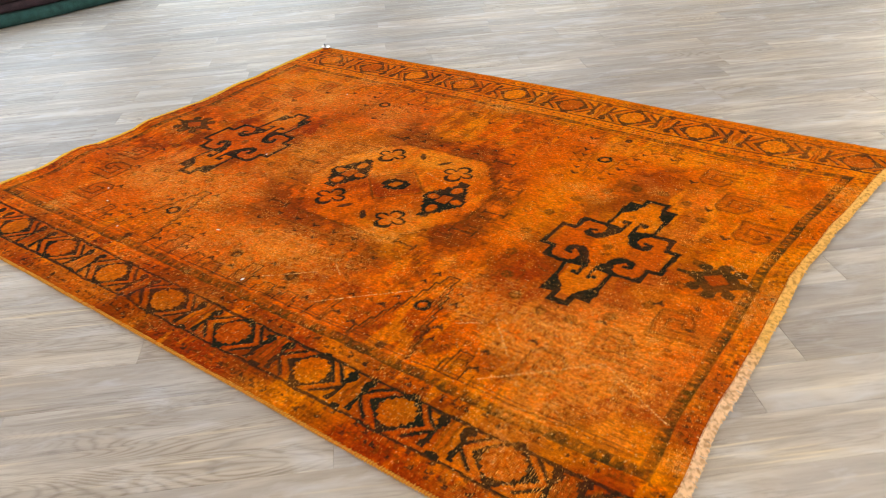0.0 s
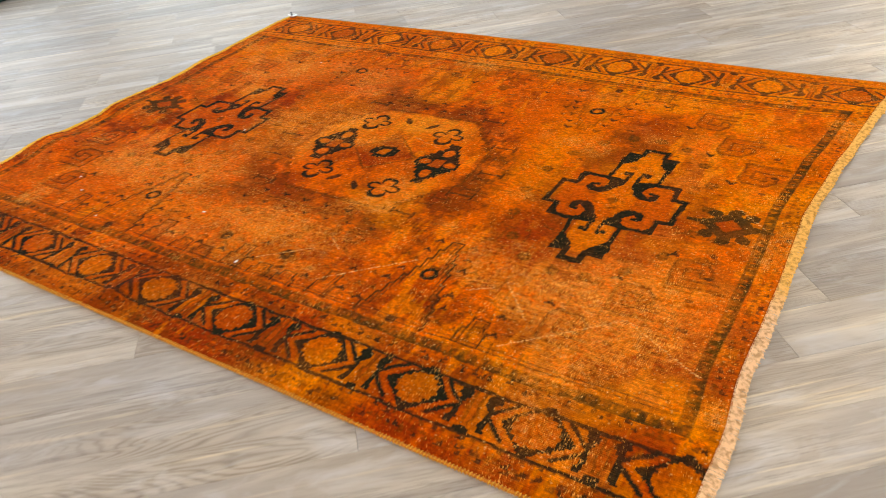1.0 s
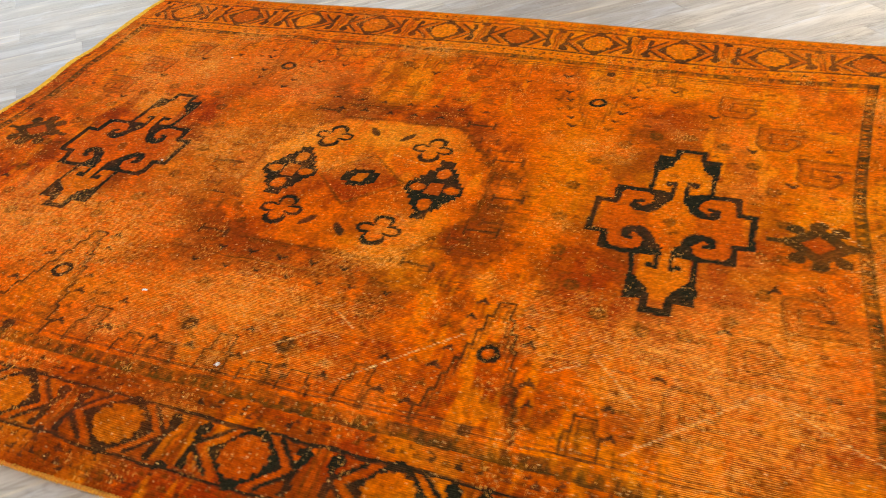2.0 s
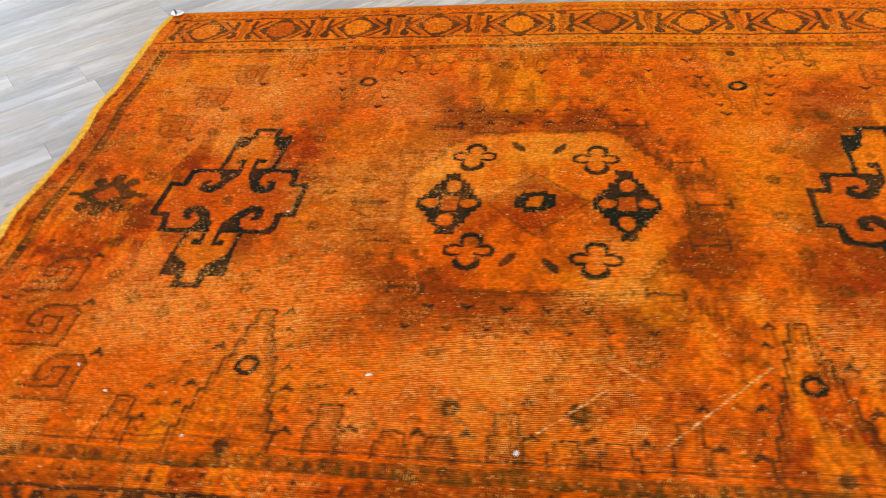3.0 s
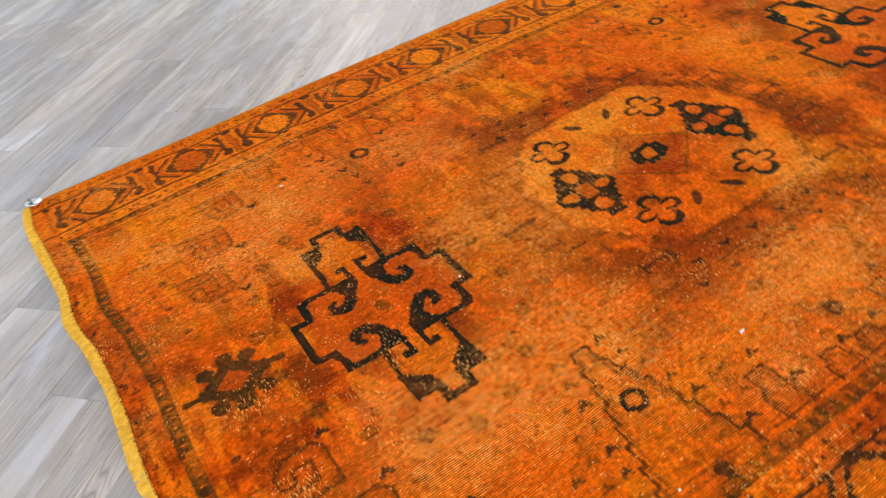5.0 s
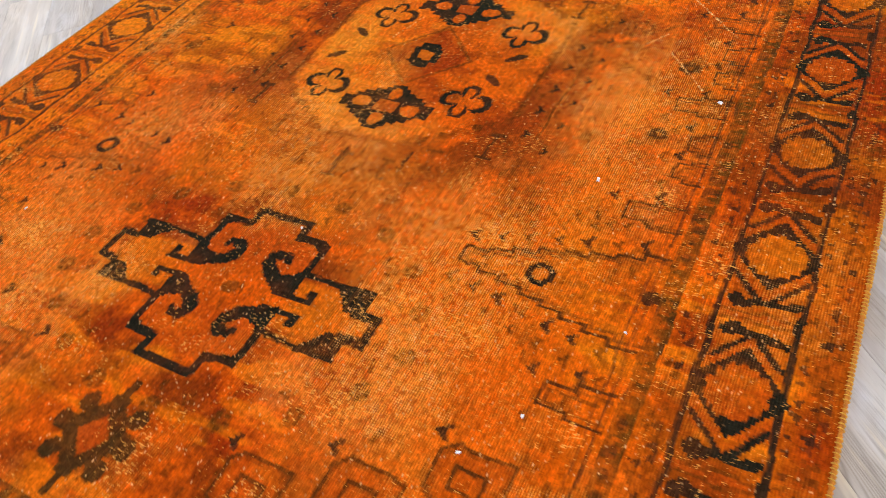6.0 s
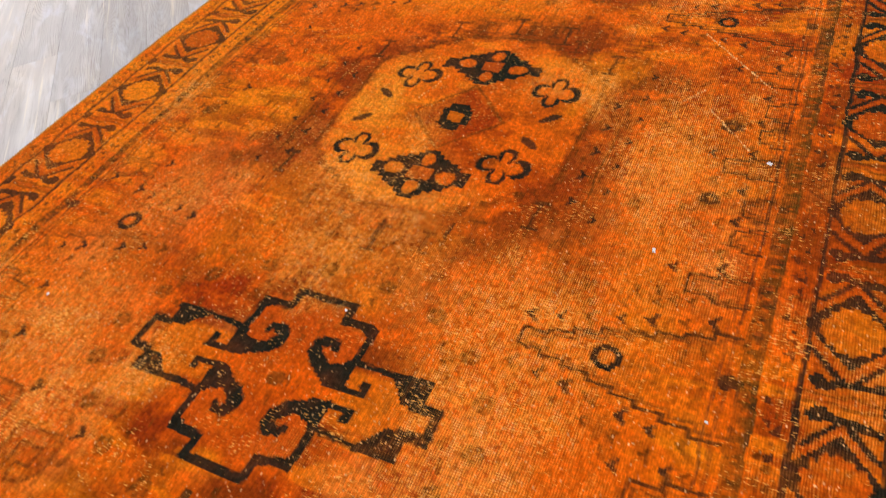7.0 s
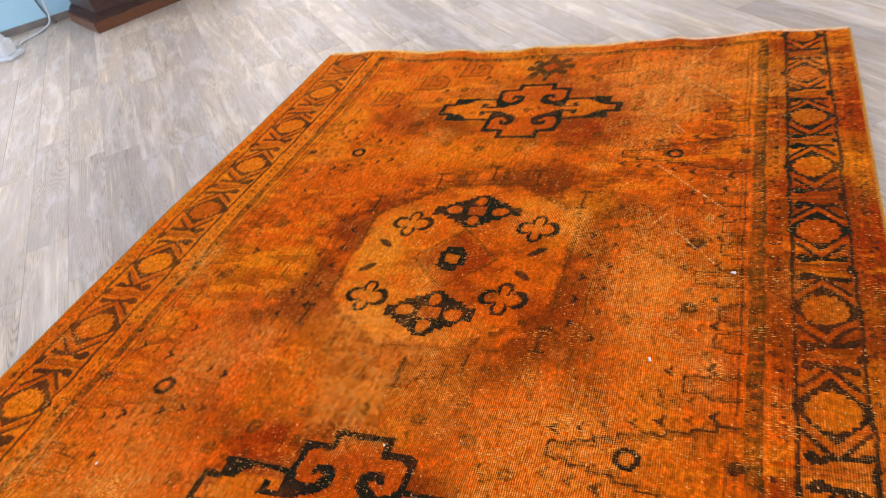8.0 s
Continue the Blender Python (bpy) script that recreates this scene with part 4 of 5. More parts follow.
# rubbed places, where the dye has gone pink, and straw-coloured ones in the medallion
rubbed = 0.5 * ease(cloud(PX, PY, 0.22, 0.16, 91, 3), 0.60, 0.80)
for wx, wy, rx, ry, k in ((1.33, -0.55, 0.28, 0.26, 1.0), (1.08, -0.52, 0.12, 0.10, 0.6), (-0.52, 0.58, 0.20, 0.10, 0.8), (-0.39, 0.02, 0.10, 0.14, 0.8), (-1.19, 0.57, 0.14, 0.13, 0.9), (-1.13, -0.51, 0.18, 0.10, 1.0), (-0.83, 0.80, 0.10, 0.09, 0.9), (-1.20, -0.34, 0.10, 0.08, 0.5), (-0.66, -0.16, 0.10, 0.12, 0.5), (-0.48, 0.74, 0.16, 0.08, 0.6), (-0.20, -0.62, 0.20, 0.10, 0.6), (-1.03, 0.76, 0.08, 0.05, 0.8), (-0.30, -0.83, 0.20, 0.06, 0.4)):
    rubbed = rubbed + k * near(wx, wy, rx, ry)
rubbed = np.clip(rubbed, 0, 1) * ease(np.minimum(d_near, d_far), 0.20, 0.42)
dye = blend(dye, PEACH, rubbed * np.clip(0.42 + 1.3 * (fine - 0.35) + 0.9 * (streaks - 0.4), 0, 1) * 0.7)
straw = inside_oct * np.clip(1.1 * near(0.06, 0.30, 0.18, 0.10) + 0.9 * near(-0.28, 0.20, 0.14, 0.14) + 0.4 * near(0.28, -0.22, 0.12, 0.12) + 0.8 * near(-0.38, 0.02, 0.07, 0.24), 0, 1)
dye = blend(dye, STRAW, straw * np.clip(0.35 + 1.5 * (fine - 0.3) + 0.8 * (streaks - 0.4), 0, 1) * 0.8)
for mx in (-1.007, 1.063):
    arms = np.clip((0.17 - np.abs(PY)) / 0.02, 0, 1) * np.clip((0.22 - np.abs(PX - mx)) / 0.02, 0, 1)
    shaft = np.clip((0.38 - np.abs(PY)) / 0.02, 0, 1) * np.clip((0.075 - np.abs(PX - mx)) / 0.01, 0, 1)
    dye = blend(dye, ORANGE, np.maximum(arms, shaft) * 0.4)
    dye = blend(dye, np.array([0.55, 0.085, 0.003]), np.clip(arms - shaft, 0, 1) * (0.40 + 0.7 * mid))
    dye = blend(dye, AMBER, shaft * ease(np.abs(PY), 0.12, 0.2) * (0.10 + 0.65 * mid))
for mx, my in ((-1.450, 0.014), (1.480, -0.030)):
    dye = blend(dye, np.array([0.36, 0.040, 0.003]), np.clip((1 - np.abs(PX - mx) / 0.064 - np.abs(PY - my) / 0.062) * 5, 0, 0.75))
diamond = np.clip((0.15 - np.abs(PX) * 0.93 - np.abs(PY)) / 0.02, 0, 1)
dye = blend(dye, RUST, diamond * (0.35 + 0.7 * mid))
worn = 0.8 * ease(cloud(PX, PY, 0.30, 0.24, 61, 3), 0.58, 0.76)
for wx, wy, rx, ry, k in ((1.22, -0.60, 0.22, 0.20, 1.0), (1.24, -1.0, 0.10, 0.26, 0.9), (1.40, -0.62, 0.25, 0.35, 0.55), (-1.05, 0.66, 0.18, 0.16, 0.9), (-0.60, 0.70, 0.14, 0.10, 0.7), (-0.55, 0.05, 0.18, 0.2, 0.6), (-0.78, -0.42, 0.14, 0.16, 0.6), (0.05, -0.62, 0.3, 0.16, 0.7), (-1.05, -0.45, 0.18, 0.10, 0.9), (0.06, 0.31, 0.20, 0.08, 0.5), (-0.30, 0.12, 0.10, 0.12, 0.25), (0.1, -0.85, 0.5, 0.08, 0.4), (-1.0, -0.38, 0.13, 0.07, 0.7), (-1.05, 0.36, 0.1, 0.07, 0.6), (-0.56, 0.22, 0.14, 0.18, 0.35), (-0.12, -0.68, 0.42, 0.12, 0.6), (-0.92, -0.56, 0.30, 0.12, 0.7), (-0.62, -0.45, 0.14, 0.25, 0.5), (-0.32, 0.26, 0.10, 0.14, 0.5)):
    worn = worn + k * near(wx, wy, rx, ry)
worn = worn * (0.45 + 0.55 * ease(np.minimum(d_near, d_far), 0.28, 0.42)) + 0.5 * near(1.24, -1.05, 0.09, 0.22)
worn = worn * (1 - 0.85 * near(0, 0, 0.11, 0.10)) * (1 + 0.25 * ease(-PX, -0.1, 0.4)) + 0.28 * ease(cloud(PX, PY, 0.16, 0.14, 63, 3), 0.54, 0.66) * ease(-PX, -0.3, 0.5)
worn = np.clip(worn * (0.55 + 0.9 * (mid - 0.2)) * (0.4 + 1.2 * fine), 0, 1)
dye = blend(dye, PALE, np.clip(worn * (0.10 + 0.75 * ease(streaks, 0.45, 0.75)) * 0.75, 0, 1))
dye = blend(dye, np.array([0.50, 0.078, 0.003]), red.a * (0.5 + 0.6 * mid))
dye = blend(dye, AMBER, gold.a * (0.10 + 0.5 * mid))
fade = (1 - 0.12 * worn * ease(cross_streaks + streaks, 0.95, 1.25)) * (1 - 0.14 * ease(-d_far, -0.32, -0.28))
dye = blend(dye, BROWN, np.clip(line.a, 0, 1) * (0.55 + 0.5 * mid) * fade)
dye = blend(dye, OLIVE, np.clip(olive.a, 0, 1) * (0.55 + 0.6 * mid) * fade)
ageing = 1 - 0.14 * ease(cloud(PX, PY, 0.28, 0.22, 67, 2), 0.48, 0.72) * ease(-np.minimum(d_near, d_far), -0.33, -0.29) - 0.15 * near(-0.25, -1.14, 0.25, 0.12)
dye = blend(dye, BLACK, ageing * np.clip(dark.a, 0, 1) * np.clip(0.84 + 0.3 * mid, 0, 1) * fade)
# bare white knots, thickest where the pile is thin
knots = np.zeros((NY, NX))
thin = 0.15 + 0.8 * worn + 0.35 * near(-1.0, -0.1, 0.5, 0.5) + 0.6 * near(1.1, -0.85, 0.5, 0.45) + 0.4 * near(0.0, -1.1, 1.4, 0.17) + 0.45 * near(-0.95, -0.35, 0.5, 0.5) + 0.3 * near(-0.75, 0.65, 0.35, 0.3)
for i in range(18000):
    x, y = luck.uniform(-1.7, 1.75), luck.uniform(-1.29, 1.36)
    c, r = int(np.clip((x + 1.74) / 3.46 * NX, 2, NX - 5)), int(np.clip((y + 1.312) / 2.72 * NY, 2, NY - 5))
    if luck.rand() < thin[r, c]:
        a, b = (luck.randint(1, 3), 1) if luck.rand() < 0.6 else (1, luck.randint(1, 3))
        knots[r : r + b, c : c + a] = np.maximum(knots[r : r + b, c : c + a], luck.uniform(0.1, 1.0) ** 1.6)
# lines where a fold was rubbed bare
for x0, y0, x1, y1, n in ((1.042, -0.891, 1.335, -0.632, 46), (1.340, -0.632, 1.593, -0.779, 30), (0.931, -0.613, 1.065, -0.757, 26), (0.825, -0.699, 0.907, -0.649, 12), (0.304, -0.870, 0.594, -0.616, 38), (0.027, -0.843, 0.200, -0.704, 24), (0.217, -0.635, 0.282, -0.683, 12), (1.48, 0.10, 1.60, -0.02, 14), (0.20, 0.12, 0.05, 0.17, 10)):
    for i in range(n):
        f = (i + luck.uniform(-0.3, 0.3)) / n
        x, y = x0 + (x1 - x0) * f, y0 + (y1 - y0) * f
        s = (x - float(x_b(np.array([y]))[0])) / float((x_a(np.array([y])) - x_b(np.array([y])))[0])
        q = (y - float(y_near(np.array([x]))[0])) / float((y_far(np.array([x])) - y_near(np.array([x])))[0])
        c, r = int(np.clip(s * NX, 1, NX - 4)), int(np.clip(q * NY, 1, NY - 4))
        knots[r : r + 1 + luck.randint(0, 2), c : c + 2 + luck.randint(0, 2)] = luck.uniform(0.4, 0.9)
dye = blend(dye, CREAM, np.clip(knots, 0, 1))
# the dye is redder towards one end
dye[..., 1] *= 1.0 - 0.095 * ease(-PX, -0.1, 0.45)
speck = cloud(PX, PY, 0.0075, 0.0055, 81, 2)
dye = dye * (0.76 + 0.48 * ease(speck, 0.2, 0.8))[..., None]
PZ = height_of(PX, PY) + 0.0016 * (cloud(PX, PY, 0.006, 0.006, 71) - 0.5) - 0.0012 * worn - 0.0010 * np.clip(dark.a, 0, 1)
bare = np.clip(worn + 0.14 * np.clip(dark.a, 0, 1) * ease(cloud(PX, PY, 0.13, 0.10, 93, 2), 0.46, 0.62), 0, 1)
DYE = np.dstack([dye, bare]).astype(np.float32)
POINTS = np.dstack([PX, PY, PZ]).astype(np.float32)


def pile_part(name, rows, cols, parent, label):
    """The stretch of the woven surface between the given rows and columns of knots."""
    r0, r1 = rows
    c0, c1 = cols
    n, m = r1 - r0, c1 - c0
    ids = np.arange(n * m, dtype=np.int32).reshape(n, m)
    quads = np.stack([ids[:-1, :-1], ids[:-1, 1:], ids[1:, 1:], ids[1:, :-1]], -1).reshape(-1, 4)
    me = bpy.data.meshes.new(name)
    me.vertices.add(n * m)
    me.vertices.foreach_set("co", POINTS[r0:r1, c0:c1].ravel())
    me.loops.add(quads.size)
    me.loops.foreach_set("vertex_index", quads.ravel())
    me.polygons.add(len(quads))
    me.polygons.foreach_set("loop_start", np.arange(0, quads.size, 4, dtype=np.int32))
    me.update(calc_edges=True)
    layer = me.attributes.new("dye", "FLOAT_COLOR", "POINT")
    layer.data.foreach_set("color", DYE[r0:r1, c0:c1].ravel())
    me.materials.append(MAT_RUG)
    me.shade_smooth()
    ob = new(name, me)
    ob.parent = parent
    ob["label"] = label
    return ob


rug = tagged(new("rug"), "worn overdyed orange wool rug with dark medallions on the floor", "rug")
R0, R1 = int(0.139 * NY), int(0.848 * NY)
C0, C1 = int(0.0355 * NX), int(0.9645 * NX)
pile_part("field", (R0, R1), (C0, C1), rug, "orange field with dark hooked crosses and a medallion")
pile_part("side_border", (0, R0 + 1), (0, NX), rug, "border of dark lozenges and chevrons on rust orange")
pile_part("side_border", (R1 - 1, NY), (0, NX), rug, "border of dark lozenges and chevrons on orange")
pile_part("end_border", (R0, R1), (0, C0 + 1), rug, "plain orange end band with an olive saw-toothed stripe")
pile_part("end_border", (R0, R1), (C1 - 1, NX), rug, "plain orange end band with an olive saw-toothed stripe")


def backing():
    """The rug's underside and its cut edge, a little under the pile."""
    bm = bmesh.new()
    n, m = 141, 111
    s, q = np.meshgrid(np.linspace(0, 1, n), np.linspace(0, 1, m))
    x, y = place_of(s, q)
    z = height_of(x, y)
    low = [[bm.verts.new((x[r, c], y[r, c], max(z[r, c] - 0.0068, 0.0008))) for c in range(n)] for r in range(m)]
    for r in range(m - 1):
        for c in range(n - 1):
            bm.faces.new((low[r][c], low[r + 1][c], low[r + 1][c + 1], low[r][c + 1]))
    rim = [(0, c) for c in range(n)] + [(r, n - 1) for r in range(1, m)] + [(m - 1, c) for c in range(n - 2, -1, -1)] + [(r, 0) for r in range(m - 2, 0, -1)]
    top = [bm.verts.new((x[k], y[k], z[k] - 0.0012)) for k in rim]
    for i in range(len(rim)):
        j = (i + 1) % len(rim)
        bm.faces.new((low[rim[i][0]][rim[i][1]], low[rim[j][0]][rim[j][1]], top[j], top[i]))
    return bm


part("backing", backing(), MAT_BACK, rug, "rust brown woven back of the rug")


def selvedge(edge):
    """The overcast long side: a cord bound round with yarn."""
    bm = bmesh.new()
    pts, rr = [], []
    for i, (x, y, z) in enumerate(outline(np.linspace(0, 1, 1101), np.full(1101, float(edge)))):
        pts.append((x, y + (0.002 if edge else -0.002), max(z - 0.004, 0.0055)))
        rr.append(0.0042 + 0.0012 * (i % 3 == 0) + 0.0008 * random.random())
    return tube(bm, pts, rr, 6)


def stitches(edge):
    """Slanting loops of yarn that bind the cord."""
    bm = bmesh.new()
    rnd = random.Random(31 + edge)
    count = 330
    out = 1 if edge else -1
    for x, y, z in outline((np.arange(count) + 0.5) / count, np.full(count, float(edge))):
        if rnd.random() < 0.12:
            continue
        zc = max(z - 0.004, 0.0055)
        slant = rnd.uniform(0.002, 0.006)
        pts = []
        for k in range(6):
            a = math.radians(-25 + 41 * k)
            pts.append((x + slant * (k / 5 - 0.5), y + out * (0.002 + 0.0062 * math.cos(a)), max(zc + 0.0062 * math.sin(a), 0.0012)))
        tube(bm, pts, rnd.uniform(0.0011, 0.0017), 4)
    return bm


for edge in (0, 1):
    cord = part("selvedge", selvedge(edge), MAT_CORD, rug, "overcast orange wool edge", True)
    tagged(part("stitching", stitches(edge), MAT_STITCH, cord, "golden yellow overcast stitches", True), kind="stuff")


def fringe(end, length):
    """Short cut warp ends, in uneven clumps."""
    bm = bmesh.new()
    rnd = random.Random(5 + end)
    qs, sway = [0.002], 0.0
    while qs[-1] < 0.997:
        qs.append(qs[-1] + rnd.uniform(0.0009, 0.0014))
    out = 1 if end else -1
    for x, y, z in outline([float(end)] * len(qs), qs):
        sway = 0.8 * sway + rnd.uniform(-0.0022, 0.0022)
        long = length * (rnd.uniform(0.90, 1.0) if rnd.random() > 0.05 else rnd.uniform(0.6, 1.15)) * (1.0 + 0.10 * math.sin(y * 19) * math.sin(y * 7.3))
        pts = []
        for k in (0.0, 0.33, 0.66, 1.0):
            drop = max(z * (1 - 0.25 * k) - 0.002, 0.0022)
            pts.append((x + out * (long * k - 0.004), y + sway * k + rnd.uniform(-0.0012, 0.0012), drop + 0.004 * math.sin(k * 2.6) * rnd.random()))
        r = rnd.uniform(0.0018, 0.0029)
        tube(bm, pts, [r, r * 1.15, r * 1.1, r * 0.8], 4)
    return bm


part("fringe", fringe(0, 0.034), MAT_GOLD, rug, "short golden yellow cotton fringe")
part("fringe", fringe(1, 0.036), MAT_PEACH, rug, "short pale peach cotton fringe")


# ---- things on and round the rug ----
def lint(x, y, size, turn):
    rnd = random.Random(int(1000 * x))
    bm = bmesh.new()
    for i in range(6):
        a = turn + rnd.uniform(-0.5, 0.5)
        l = size * rnd.uniform(0.5, 1.0)
        o = Vector((rnd.uniform(-0.2, 0.2) * size, rnd.uniform(-0.2, 0.2) * size, 0))
        pts = [o + Vector((math.cos(a) * l * k, math.sin(a) * l * k, 0.0016 + 0.002 * math.sin(3 * (k + 0.5)) * rnd.random())) for k in (-0.5, -0.17, 0.17, 0.5)]
        tube(bm, pts, [0.0006, 0.0016, 0.0016, 0.0006], 5)
    ob = link("lint", bm, MAT_LINT, smooth=True)
    ob.location = (x, y, float(height_of(np.array([x]), np.array([y]))[0]) + 0.0006)
    return tagged(ob, "tiny white tuft of lint lying on the rug", "lint", "lint on the rug")


for x, y, size, turn in ((-0.398, -0.698, 0.016, 0.3), (-0.017, -0.901, 0.015, 1.2), (-0.789, -0.059, 0.010, 0.9), (-1.192, -0.705, 0.010, 2.0), (-1.077, -0.785, 0.009, 0.4), (-0.821, -0.903, 0.008, 1.0), (-0.989, 0.778, 0.010, 0.2)):
    lint(x, y, size, turn)


def corner_weight():
    """A small bright metal dish with an upright pin, set on the rug's corner."""
    top = tagged(new("metal_weight"), "small bright metal weight with a short pin on the rug corner", "weight")
    bm = lathe(bmesh.new(), [(0.0, 0.0), (0.016, 0.0), (0.024, 0.004), (0.030, 0.013), (0.031, 0.018), (0.028, 0.019), (0.022, 0.015), (0.0, 0.012)], 28)
    part("dish", bm, MAT_STEEL, top, smooth=True)
    bm = tube(bmesh.new(), [(-0.006, 0.008, 0.013), (-0.007, 0.009, 0.024), (-0.011, 0.011, 0.034)], [0.005, 0.0042, 0.005], 10)
    part("pin", bm, MAT_GREY, top, "dark grey upright pin", True)
    z = float(height_of(np.array([-1.755]), np.array([1.405]))[0])
    top.matrix_world = pose(-1.752, 1.402, z + 0.001, 0, 6, 30) @ Matrix.Scale(0.95, 4)
    return top


corner_weight()


def folded_rug(name, length, depth, thick, folds, mat, label, m):
    """A rug folded flat: layers with rounded fold edges along the front."""
    top = tagged(new(name), label, "rug", "folded rugs in the stack")
    for i in range(folds):
        z0 = i * thick
        inset = random.uniform(0.0, 0.02)
        bm = bmesh.new()
        n = 40
        rings = []
        for j in range(n + 1):
            y = length * (j / n - 0.5)
            wave = 0.010 * math.sin(5 * y + i) + random.uniform(-0.004, 0.004)
            ring = []
            for a in range(9):
                ang = -math.pi / 2 + math.pi * a / 8
                ring.append(bm.verts.new((inset + wave + thick / 2 - math.cos(ang) * thick / 2 * 1.15, y, z0 + thick / 2 + math.sin(ang) * thick / 2)))
            ring.append(bm.verts.new((depth, y, z0 + thick)))
            ring.append(bm.verts.new((depth, y, z0)))
            rings.append(ring)
        for r, s in zip(rings, rings[1:]):
            for k in range(len(r)):
                bm.faces.new((r[k], r[(k + 1) % len(r)], s[(k + 1) % len(r)], s[k]))
        bm.faces.new(rings[0][::-1])
        bm.faces.new(rings[-1])
        bmesh.ops.recalc_face_normals(bm, faces=bm.faces)
        part("fold", bm, mat, top, smooth=True)
    top.matrix_world = m
    return top


# the stack's front runs along the line where the teal fold meets the boards
stack = pose(-4.74, 0.75, 0.001, 0, 0, 180 - 7.5)
folded_rug("folded_rug", 2.3, 0.9, 0.105, 1, MAT_TEAL, "dark teal wool rug folded flat on the floor", stack)
folded_rug("folded_rug", 2.2, 0.8, 0.075, 2, MAT_PLUM, "plum black wool rug folded on top of a teal one", stack @ pose(0.05, 0.02, 0.107))


def cabinet():
    """The dark foot of a carved cabinet: a stepped plinth, a moulding and a panelled body."""
    top = tagged(new("cabinet"), "dark red mahogany cabinet on a stepped plinth beside the wall", "cabinet")
    wide, deep = 1.35, 0.74
    bm = box(bmesh.new(), (0, 0, 0), (wide, deep, 0.085), 0.006)
    part("plinth", bm, MAT_RED, top, "reddish brown mahogany plinth")
    bm = bmesh.new()
    for inset, z0, z1, r in ((0.012, 0.085, 0.100, 0.006), (0.026, 0.100, 0.122, 0.009), (0.045, 0.122, 0.132, 0.004)):
        box(bm, (inset, inset, z0), (wide - inset, deep, z1), r)
    part("moulding", bm, MAT_MAHOGANY, top)
    bm = box(bmesh.new(), (0.06, 0.06, 0.132), (wide - 0.06, deep, 1.05), 0.008)
    part("body", bm, MAT_MAHOGANY, top)
    for k in range(2):
        x0 = 0.10 + k * 0.59
        bm = box(bmesh.new(), (x0, 0.042, 0.18), (x0 + 0.56, 0.0595, 0.98), 0.006)
        door = part("door", bm, MAT_MAHOGANY, top)
        bm = box(bmesh.new(), (x0 + 0.08, 0.030, 0.26), (x0 + 0.48, 0.0415, 0.90), 0.005)
        part("panel", bm, MAT_MAHOGANY, door)
    bm = box(bmesh.new(), (0.02, 0.02, 1.05), (wide - 0.02, deep, 1.09), 0.012)
    part("top", bm, MAT_MAHOGANY, top)
    top.matrix_world = pose(2.613, 3.846, 0, 0, 0, -31)
    return top


cabinet()


def power_block():
    """A white power block with a grey foot, its plug and a white lead that runs to the wall."""
    top = tagged(new("power_block"), "white plastic power block with a cable on the floor", "power block")
    part("foot", box(bmesh.new(), (-0.075, -0.10, 0), (0.075, 0.10, 0.022), 0.007), MAT_PLASTIC, top)
    part("base_strip", box(bmesh.new(), (0.0755, -0.08, 0.004), (0.079, 0.08, 0.013), 0.001), MAT_GREY, top, "grey strip along the foot")
    body = part("body", box(bmesh.new(), (-0.06, -0.07, 0.022), (0.05, 0.06, 0.115), 0.009), MAT_PLASTIC, top)
    part("plug", box(bmesh.new(), (-0.03, -0.05, 0.1155), (0.02, 0.0, 0.15), 0.006), MAT_PLASTIC, top)
    part("slot", box(bmesh.new(), (0.0505, -0.05, 0.04), (0.0525, -0.035, 0.075), 0.0006), MAT_GREY, body, "dark grey slot")
    pts = [(-0.01, -0.02, 0.15), (0.015, 0.0, 0.162), (0.07, 0.015, 0.13), (0.13, 0.025, 0.05), (0.18, 0.03, 0.0085)]
    pts += [(0.18 + 0.075 * k, 0.03 + 0.018 * math.sin(1.4 * k), 0.0085) for k in range(1, 5)]
    pts += [(0.555, 0.015, 0.03), (0.585, 0.014, 0.10), (0.592, 0.014, 0.22)]
    fine = []
    for i in range(len(pts) - 1):
        p0, p1, p2, p3 = (Vector(pts[max(0, min(len(pts) - 1, i + d))]) for d in (-1, 0, 1, 2))
        for k in range(6):
            u = k / 6
            fine.append(0.5 * (2 * p1 + (p2 - p0) * u + (2 * p0 - 5 * p1 + 4 * p2 - p3) * u * u + (3 * p1 - p0 - 3 * p2 + p3) * u**3))
    part("cable", tube(bmesh.new(), fine + [Vector(pts[-1])], 0.0075, 8), MAT_PLASTIC, top, "white round cable", True)
    top.matrix_world = pose(2.28, 4.53, 0, 0, 0, 10) @ Matrix.Scale(1.22, 4)
    return top


power_block()


def wall_cable():
    """A dark lead that comes out of the wall and hangs down to its foot."""
    pts = [(5.44, 1.47, 0.95), (5.41, 1.47, 0.93), (5.404, 1.475, 0.80), (5.405, 1.50, 0.55), (5.404, 1.535, 0.32), (5.405, 1.53, 0.20), (5.404, 1.515, 0.12), (5.403, 1.50, 0.075), (5.385, 1.49, 0.055), (5.36, 1.48, 0.012), (5.33, 1.45, 0.009)]
    ob = link("wall_cable", tube(bmesh.new(), [Vector(p) for p in pts], 0.008, 8), MAT_GREY, smooth=True)
    ob.matrix_world = ROOM
    tagged(ob, "dark grey cable hanging down the pale blue wall", "cable")


wall_cable()
# an added dark strip stands for the shade where wall meets floor
shade_strip = link("baseboard", box(bmesh.new(), (A1 - 0.014, B0 + 0.02, 0.001), (A1 - 0.001, B1 - 0.02, 0.058), 0.003), mottled("grey_brown_wall_foot_shade", (0.15, 0.135, 0.13), (0.24, 0.215, 0.20), 8, 0.5, relief=0.05))
shade_strip.matrix_world = ROOM
tagged(shade_strip, "low grey-brown strip standing in for shade along the blue wall's foot", "baseboard", kind="structure")


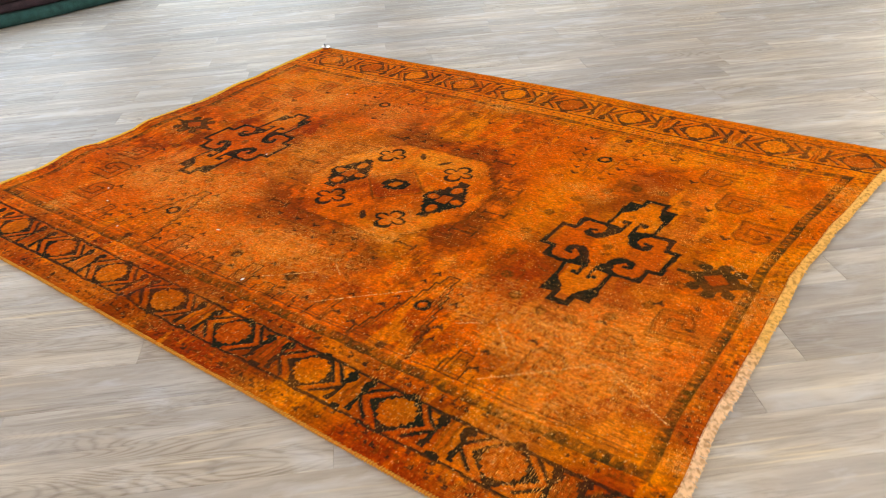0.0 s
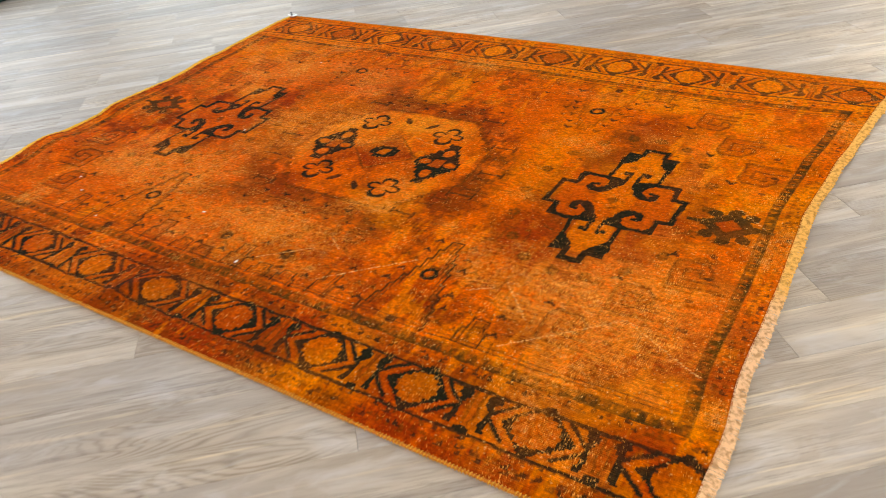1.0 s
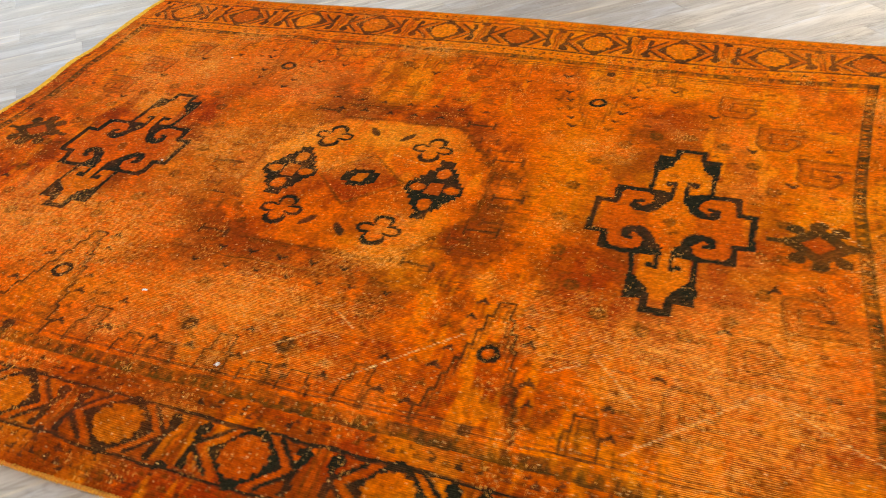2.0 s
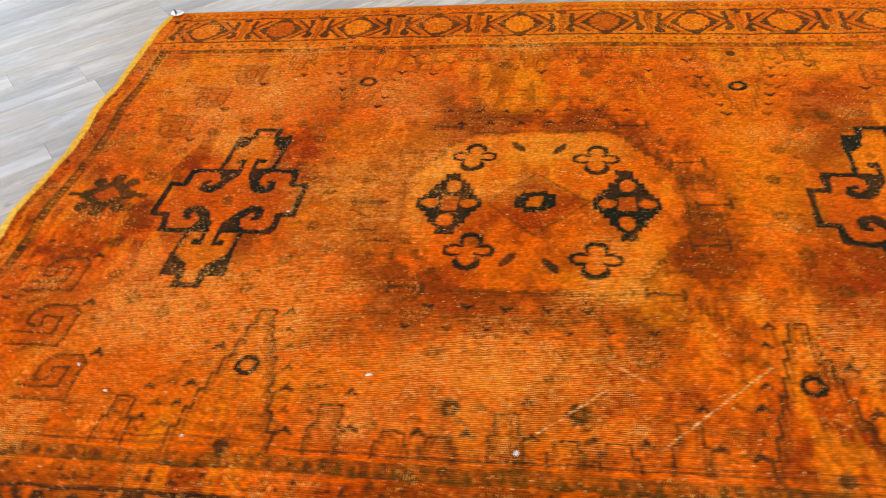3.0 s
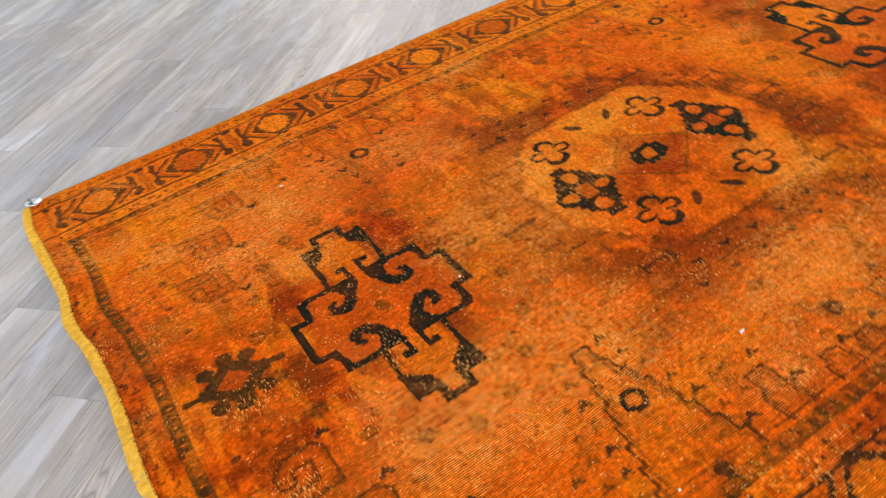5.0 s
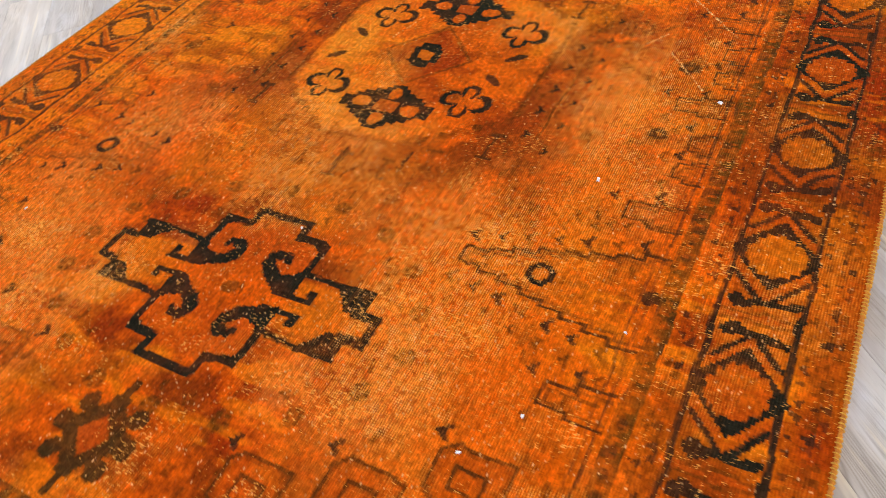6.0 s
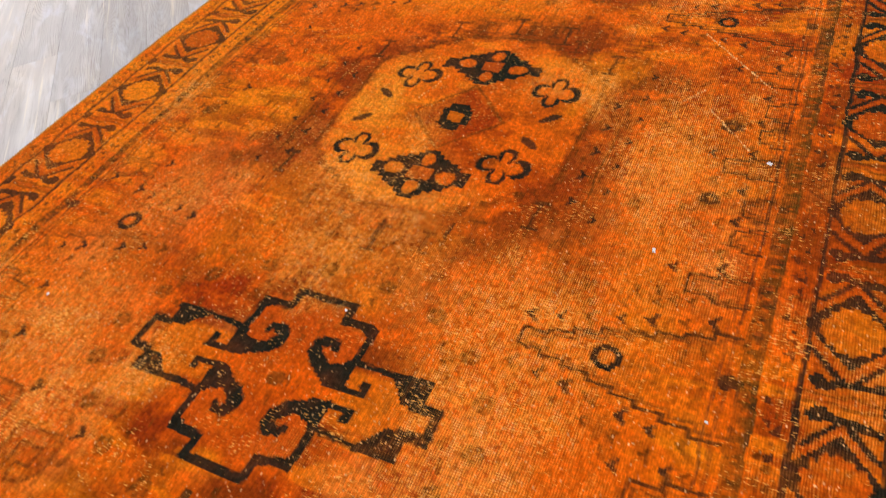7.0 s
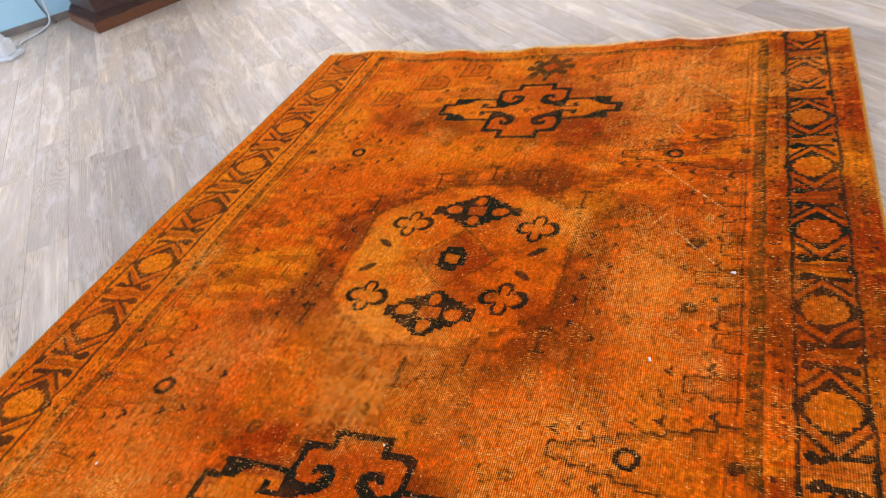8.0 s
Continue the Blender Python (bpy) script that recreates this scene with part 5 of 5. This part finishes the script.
# ---- windows in the openings ----
def window(name, a, b, axis):
    top = tagged(new(name), "large unseen window with a white frame, assumed for the daylight", "window", "shop windows", "structure")
    t = 0.06
    for lo, hi in (((-1.2, -t / 2, -1.05), (-1.14, t / 2, 1.05)), ((1.14, -t / 2, -1.05), (1.2, t / 2, 1.05)), ((-1.14, -t / 2, -1.05), (1.14, t / 2, -0.99)), ((-1.14, -t / 2, 0.99), (1.14, t / 2, 1.05))):
        part("window_frame", box(bmesh.new(), lo, hi, 0.004), MAT_WHITE, top)
    pane = part("pane", box(bmesh.new(), (-1.14, -0.004, -0.99), (1.14, 0.004, 0.99)), MAT_GLASS, top)
    pane.visible_shadow = False
    top.matrix_world = ROOM @ Matrix.Translation((a, b, 1.6)) @ Matrix.Rotation(radians(90 * axis), 4, "Z")
    return top


n = 0
# the last four, south and east, are added to go with the fill lamps
for a, b, axis in ((-4.6, B1 + 0.1, 0), (-1.4, B1 + 0.1, 0), (1.8, B1 + 0.1, 0), (A1 + 0.1, -3.4, 1), (A1 + 0.1, -0.2, 1), (A1 + 0.1, 3.0, 1), (A0 - 0.1, -3.4, 1), (A0 - 0.1, -0.2, 1), (-2.6, B0 - 0.1, 0), (1.4, B0 - 0.1, 0)):
    n += 1
    window(f"window_{n}", a, b, axis)
ground = link("ground", box(bmesh.new(), (-400, -400, -0.40), (400, 400, -0.32)), mottled("asphalt", (0.04, 0.04, 0.04), (0.07, 0.07, 0.07), 3, 0.9))
tagged(ground, "grey asphalt ground outside the shop", "ground", kind="structure")

# ---- floor boards, last ----
floor = link("floor", box(bmesh.new(), (A0, B0, -0.12), (A1, B1, -0.011)), MAT_BACK)
floor.matrix_world = ROOM
tagged(floor, "floor of whitewashed grey-beige wood boards", "floor", kind="structure")
BOARD, LONG, PHASE = 0.1855, 1.22, 0.033


def board_mesh():
    """One board with small eased edges along its top."""
    bm = bmesh.new()
    hx, hy, g, e = LONG / 2 - 0.0003, BOARD / 2 - 0.0003, 0.0014, 0.0008
    low = [bm.verts.new((sx * hx, sy * hy, -0.011)) for sx, sy in ((-1, -1), (1, -1), (1, 1), (-1, 1))]
    mid = [bm.verts.new((sx * hx, sy * hy, -e)) for sx, sy in ((-1, -1), (1, -1), (1, 1), (-1, 1))]
    top = [bm.verts.new((sx * (hx - g), sy * (hy - g), 0)) for sx, sy in ((-1, -1), (1, -1), (1, 1), (-1, 1))]
    for r, s in ((low, mid), (mid, top)):
        for i in range(4):
            bm.faces.new((r[i], r[(i + 1) % 4], s[(i + 1) % 4], s[i]))
    bm.faces.new(top)
    return bm


# where the end joints of some rows lie
JOINTS = {11: 1.274, 10: 0.328, 4: 1.802, 8: -1.539, -9: 0.960, -6: 1.524, 13: 0.850}
spots, rnd = [], random.Random(4)
for row in range(int((B0 - PHASE) / BOARD) - 1, int((B1 - PHASE) / BOARD) + 1):
    a = A0 + LONG / 2 - (rnd.uniform(0, LONG) if row not in JOINTS else LONG - (JOINTS[row] - A0) % LONG)
    while a - LONG / 2 < A1:
        spots.append((a, PHASE + (row + 0.5) * BOARD))
        a += LONG


def far_from_middle(spot):
    p = ROOM @ Vector((*spot, 0))
    under = all(abs(q.x) < 1.6 and abs(q.y) < 1.2 for q in (ROOM @ Vector((spot[0] + k * LONG / 2, spot[1], 0)) for k in (-1, 1)))
    return (p - Vector((-0.7, 1.3, 0))).length + (100 if under else 0)


spots.sort(key=far_from_middle)
first = link("plank", board_mesh(), MAT_BOARD, floor)
first.location = (*spots[0], 0)
for spot in spots[1:300]:
    ob = new("plank", first.data)
    ob.parent = floor
    ob.location = (*spot, 0)
rest_v, rest_f = [], []
proto = [v.co.copy() for v in first.data.vertices]
faces = [tuple(f.vertices) for f in first.data.polygons]
for spot in spots[300:]:
    k = len(rest_v)
    rest_v += [(v.x + spot[0], v.y + spot[1], v.z) for v in proto]
    rest_f += [tuple(i + k for i in f) for f in faces]
me = bpy.data.meshes.new("planks")
me.from_pydata(rest_v, [], rest_f)
me.materials.append(MAT_BOARD_REST)
rest = new("planks", me)
rest.parent = floor
tagged(rest, kind="stuff")
